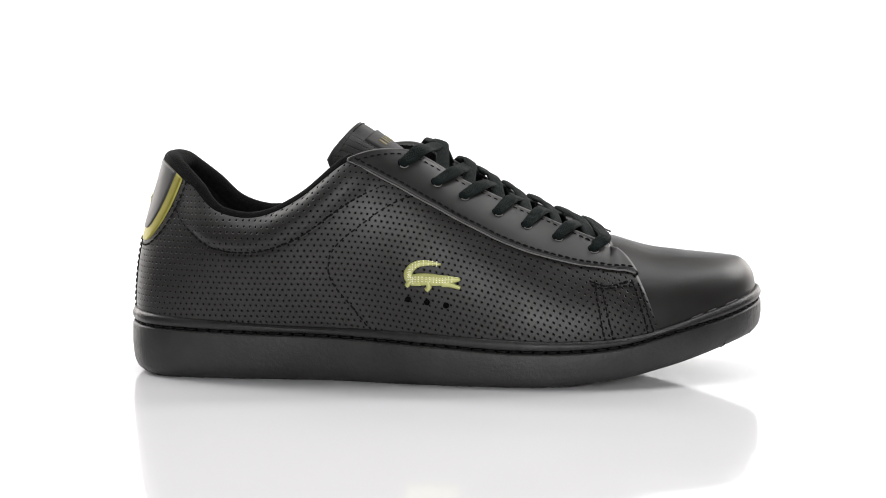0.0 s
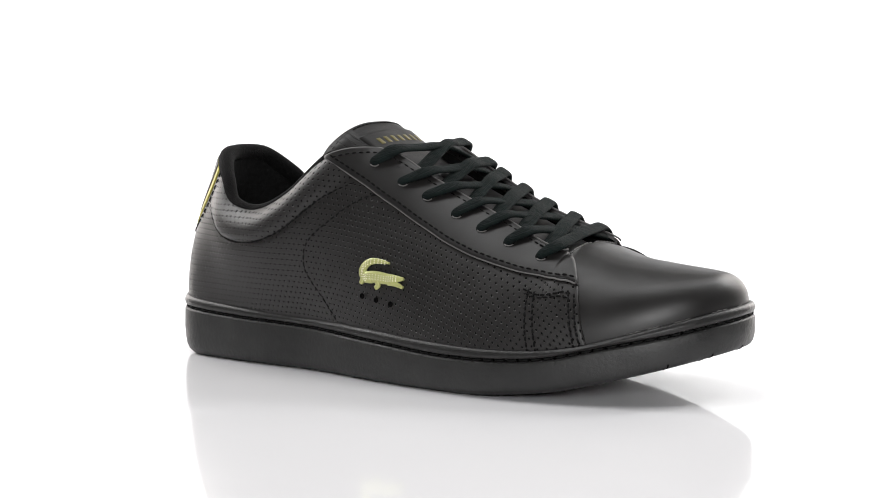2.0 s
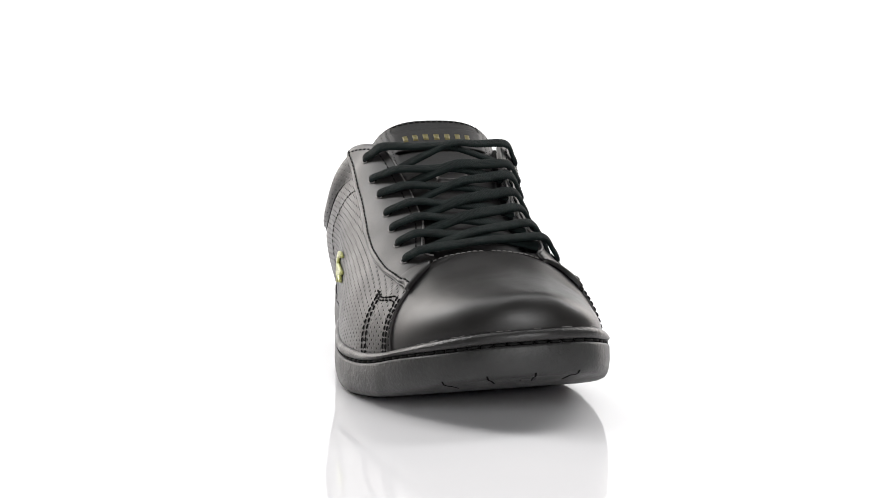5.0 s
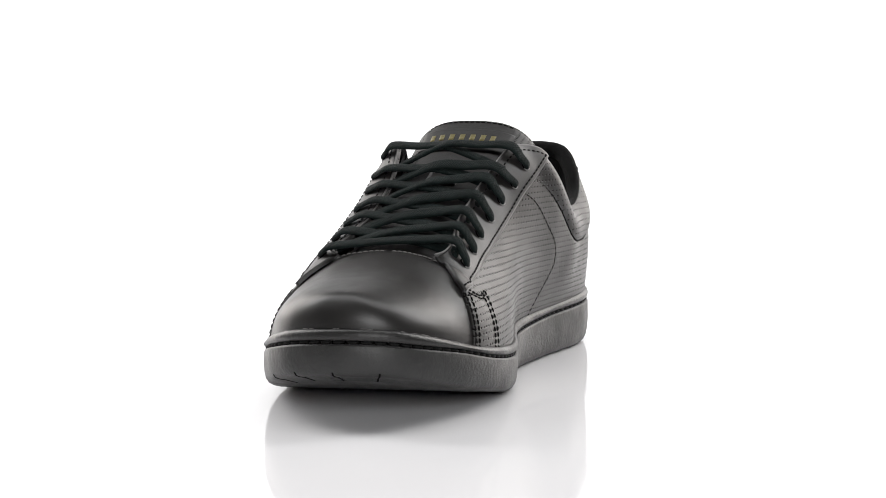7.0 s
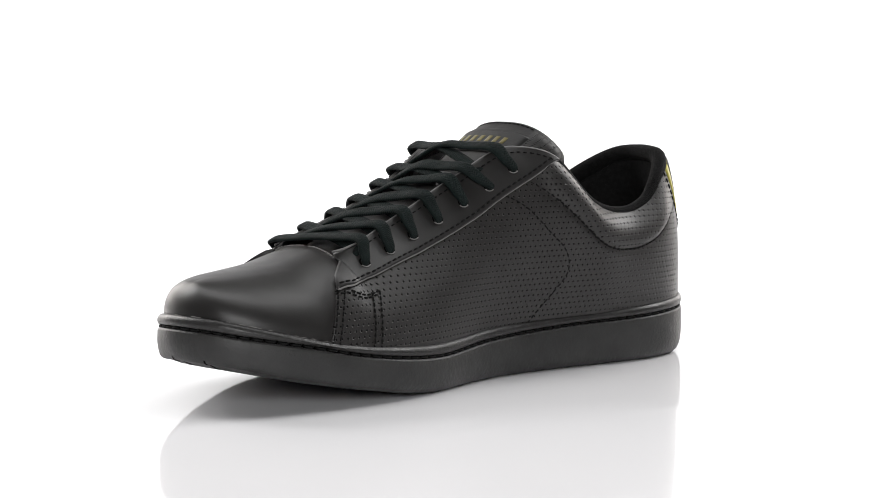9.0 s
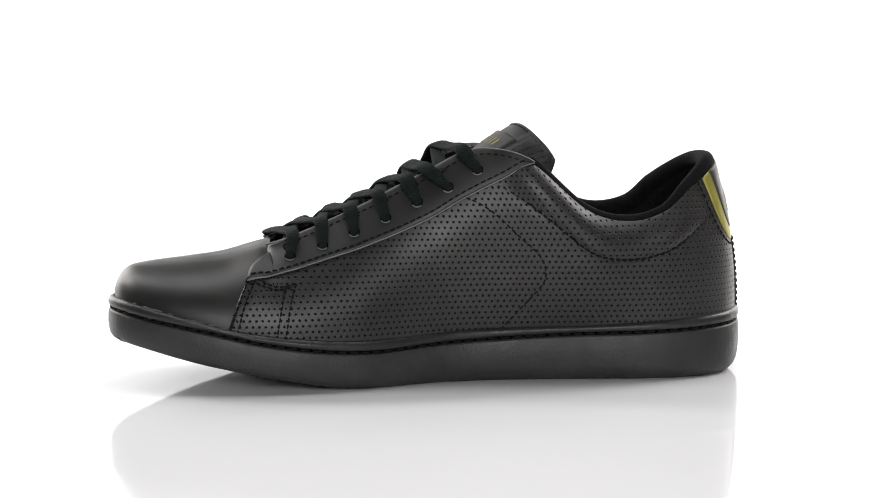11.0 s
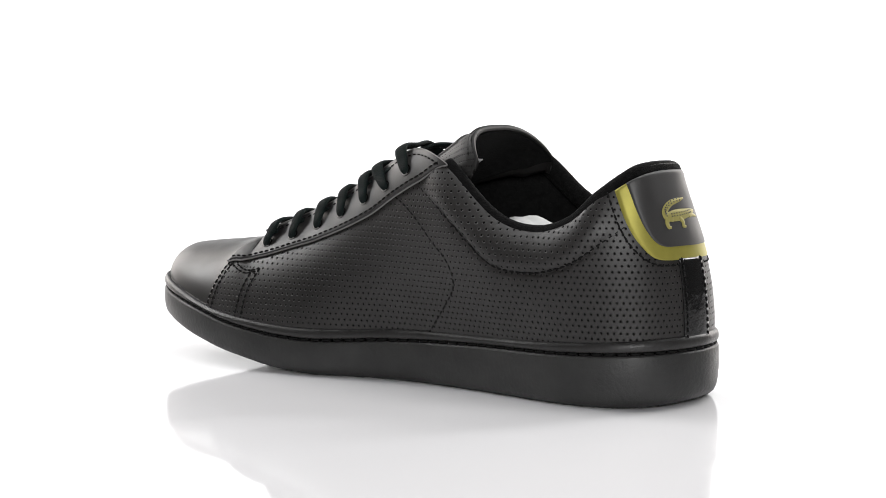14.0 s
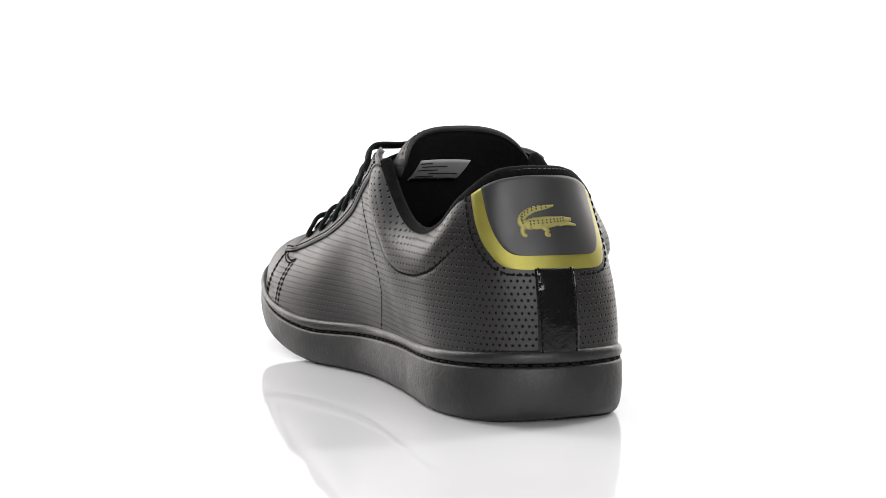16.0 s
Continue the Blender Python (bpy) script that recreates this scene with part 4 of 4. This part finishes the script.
        front = {-1: [[(0.1625, 0.50), (0.150, 0.45), (0.139, 0.405), (0.129, 0.375)], [(0.160, 0.465), (0.149, 0.420), (0.139, 0.380), (0.130, 0.345)],
                      [(0.1600, 0.49), (0.1560, 0.30), (0.1500, 0.03)], [(0.1555, 0.47), (0.1510, 0.30), (0.1445, 0.03)],
                      [(0.1285, 0.365), (0.1250, 0.20), (0.1205, 0.03)], [(0.1252, 0.365), (0.1215, 0.20), (0.1168, 0.03)]],
                 1: [[(0.8844, 0.395), (0.873, 0.43), (0.860, 0.475), (0.849, 0.51)], [(0.8820, 0.365), (0.872, 0.40), (0.861, 0.44), (0.852, 0.475)],
                     [(0.8842, 0.385), (0.8890, 0.20), (0.8937, 0.03)], [(0.8805, 0.375), (0.8850, 0.20), (0.8888, 0.03)],
                     [(0.8542, 0.49), (0.8595, 0.28), (0.8640, 0.03)], [(0.8482, 0.49), (0.8540, 0.28), (0.8585, 0.03)]]}[s]
        for k in front:
            sew("stitching", on(k, 40), 0.0013, q, pitch=0.0028, length=0.0021, r=0.00046)
    # pale row of thread along the vamp's throat edge
    vamp = [o for o in sneaker.children if o.name == "vamp"][0]
    for s in (-1, 1):
        aa = np.linspace(at_u(0.083, s), at_u(0.094, s), 40)
        V, F = stitches(np.stack([aa, np.linspace(0.93, 0.965, 40)], 1), 0.0003, pitch=0.0026, length=0.0018, r=0.0003)
        part("stitching", mesh_from("stitching", V, F), M_PALE, vamp, "pale grey throat thread", "stuff")
    # cut notches of the tread under the toe
    sole = [o for o in sneaker.children if o.name == "sole"][0]
    ring = np.mod(np.linspace(-0.09, 0.09, 400), 1)
    for v in (-0.0255, -0.009, 0.0107, 0.0305):
        a = ring[np.argmin(np.abs(outline(ring)[:, 1] - v))]
        o, nn = outline(a), outward(a)
        low = float(table(o[0], BOTTOM) + twist(o))
        under = o - nn * 0.0115
        inner = float(table(under[0], BOTTOM) + twist(under)) + 0.0001
        high = float(table(o[0], GROOVE) + twist(o)) - low
        pts = np.array([[*(o - nn * inset), low + lift] for inset, lift in ((0.0115, inner - low), (0.0062, 0.0), (0.0036, 0.0005), (0.0019, 0.08 * high), (0.0009, 0.17 * high))])
        V, F = sweep(pts, np.tile([-nn[1], nn[0], 0.0], (5, 1)), 0.0004, 0.00025, k=6)
        part("tread_notch", mesh_from("tread_notch", V, F), M_DARK, sole)
    # eyestay's raw cut edge, highlight coloured in; dried glue along the welt
    for st, s in ((stays[0], -1), (stays[1], 1)):
        c = STAYS[s]
        P = surf(c[:, 0], c[:, 1], 0.0019)
        V, F = sweep(P, np.tile([0, 0, 1.0], (len(P), 1)), 0.0005, 0.0004, k=6, power=2)
        part("cut_edge_highlight", mesh_from("cut_edge_highlight", V, F), M_EDGE, st, "raw cut edge with its highlight put in as pale grey")
        top = np.stack([np.linspace(SEAMS[s][-1, 0], c[-1, 0], 70), np.full(70, 1.0)], 1)
        P = surf(top[:, 0], top[:, 1], 0.0022)
        V, F = sweep(P, np.tile([0, 0, 1.0], (len(P), 1)), 0.0005, 0.0004, k=6, power=2)
        part("cut_edge_highlight", mesh_from("cut_edge_highlight", V, F), M_EDGE, st, "raw cut edge with its highlight put in as pale grey")
    rng = np.random.RandomState(11)
    pieces, a = [], 0.0
    while a < 1:
        n = rng.uniform(0.002, 0.014)
        aa = np.linspace(a, min(a + n, 1), 8)
        if rng.rand() < 0.62:
            o = outline(aa) - outward(aa) * 0.0029
            z = table(outline(aa)[:, 0], RIM) + twist(outline(aa)) - 0.0002 + rng.normal(0, 0.00012, 8)
            pieces.append(sweep(np.column_stack([o, z]), np.tile([0, 0, 1.0], (8, 1)), rng.uniform(0.0002, 0.0004), 0.0003, k=5, power=2))
        a += n + rng.uniform(0.001, 0.010)
    part("glue_line", mesh_from("glue_line", *join(pieces)), M_GLUE, sole, "thin broken grey glue line", "stuff")


build_details()


def build_paper():
    """Crumpled tissue stuffed into the forefoot."""
    rng = np.random.RandomState(3)
    n, m = 40, 28
    th, ph = np.meshgrid(np.linspace(0, 2 * np.pi, n, endpoint=False), np.linspace(0.02, np.pi - 0.02, m), indexing="ij")
    P = np.stack([0.030 * np.sin(ph) * np.cos(th), 0.018 * np.sin(ph) * np.sin(th), 0.020 * np.cos(ph)], -1)
    for i in range(n):
        for j in range(m):
            p = Vector(P[i, j])
            k = noise.noise(p * 60) * 0.5 + abs(noise.noise(p * 130)) * 0.7
            P[i, j] *= 1 + 0.16 * k
    P += np.array([-0.043, -0.010, 0.0565])
    me = mesh_from("tissue_paper", P.reshape(-1, 3), grid(P, wrap_i=True), smooth=False)
    me.materials.append(M_PAPER)
    return tagged(new("tissue_paper", me), "crumpled white tissue paper stuffed inside the sneaker", "paper")


tissue = build_paper()


def motions():
    # the sneaker turns steadily on its stand
    drift = {0: 1.25, 2: 1.35, 4: 1.1, 6: 0.6, 8: -0.15, 10: -0.8, 12: -1.3, 14: -1.75, 16: -2.15}
    rows = [(t, -4.75 - 15.0288 * t + float(np.interp(t, list(drift), list(drift.values())))) for t in np.arange(0, 16.01, 1.0)]
    walk(sneaker, [(t, pose(0, 0, 0, 0, 0, turn)) for t, turn in rows])
    walk(tissue, [(t, pose(0, 0, 0, 0, 0, turn)) for t, turn in rows])


motions()
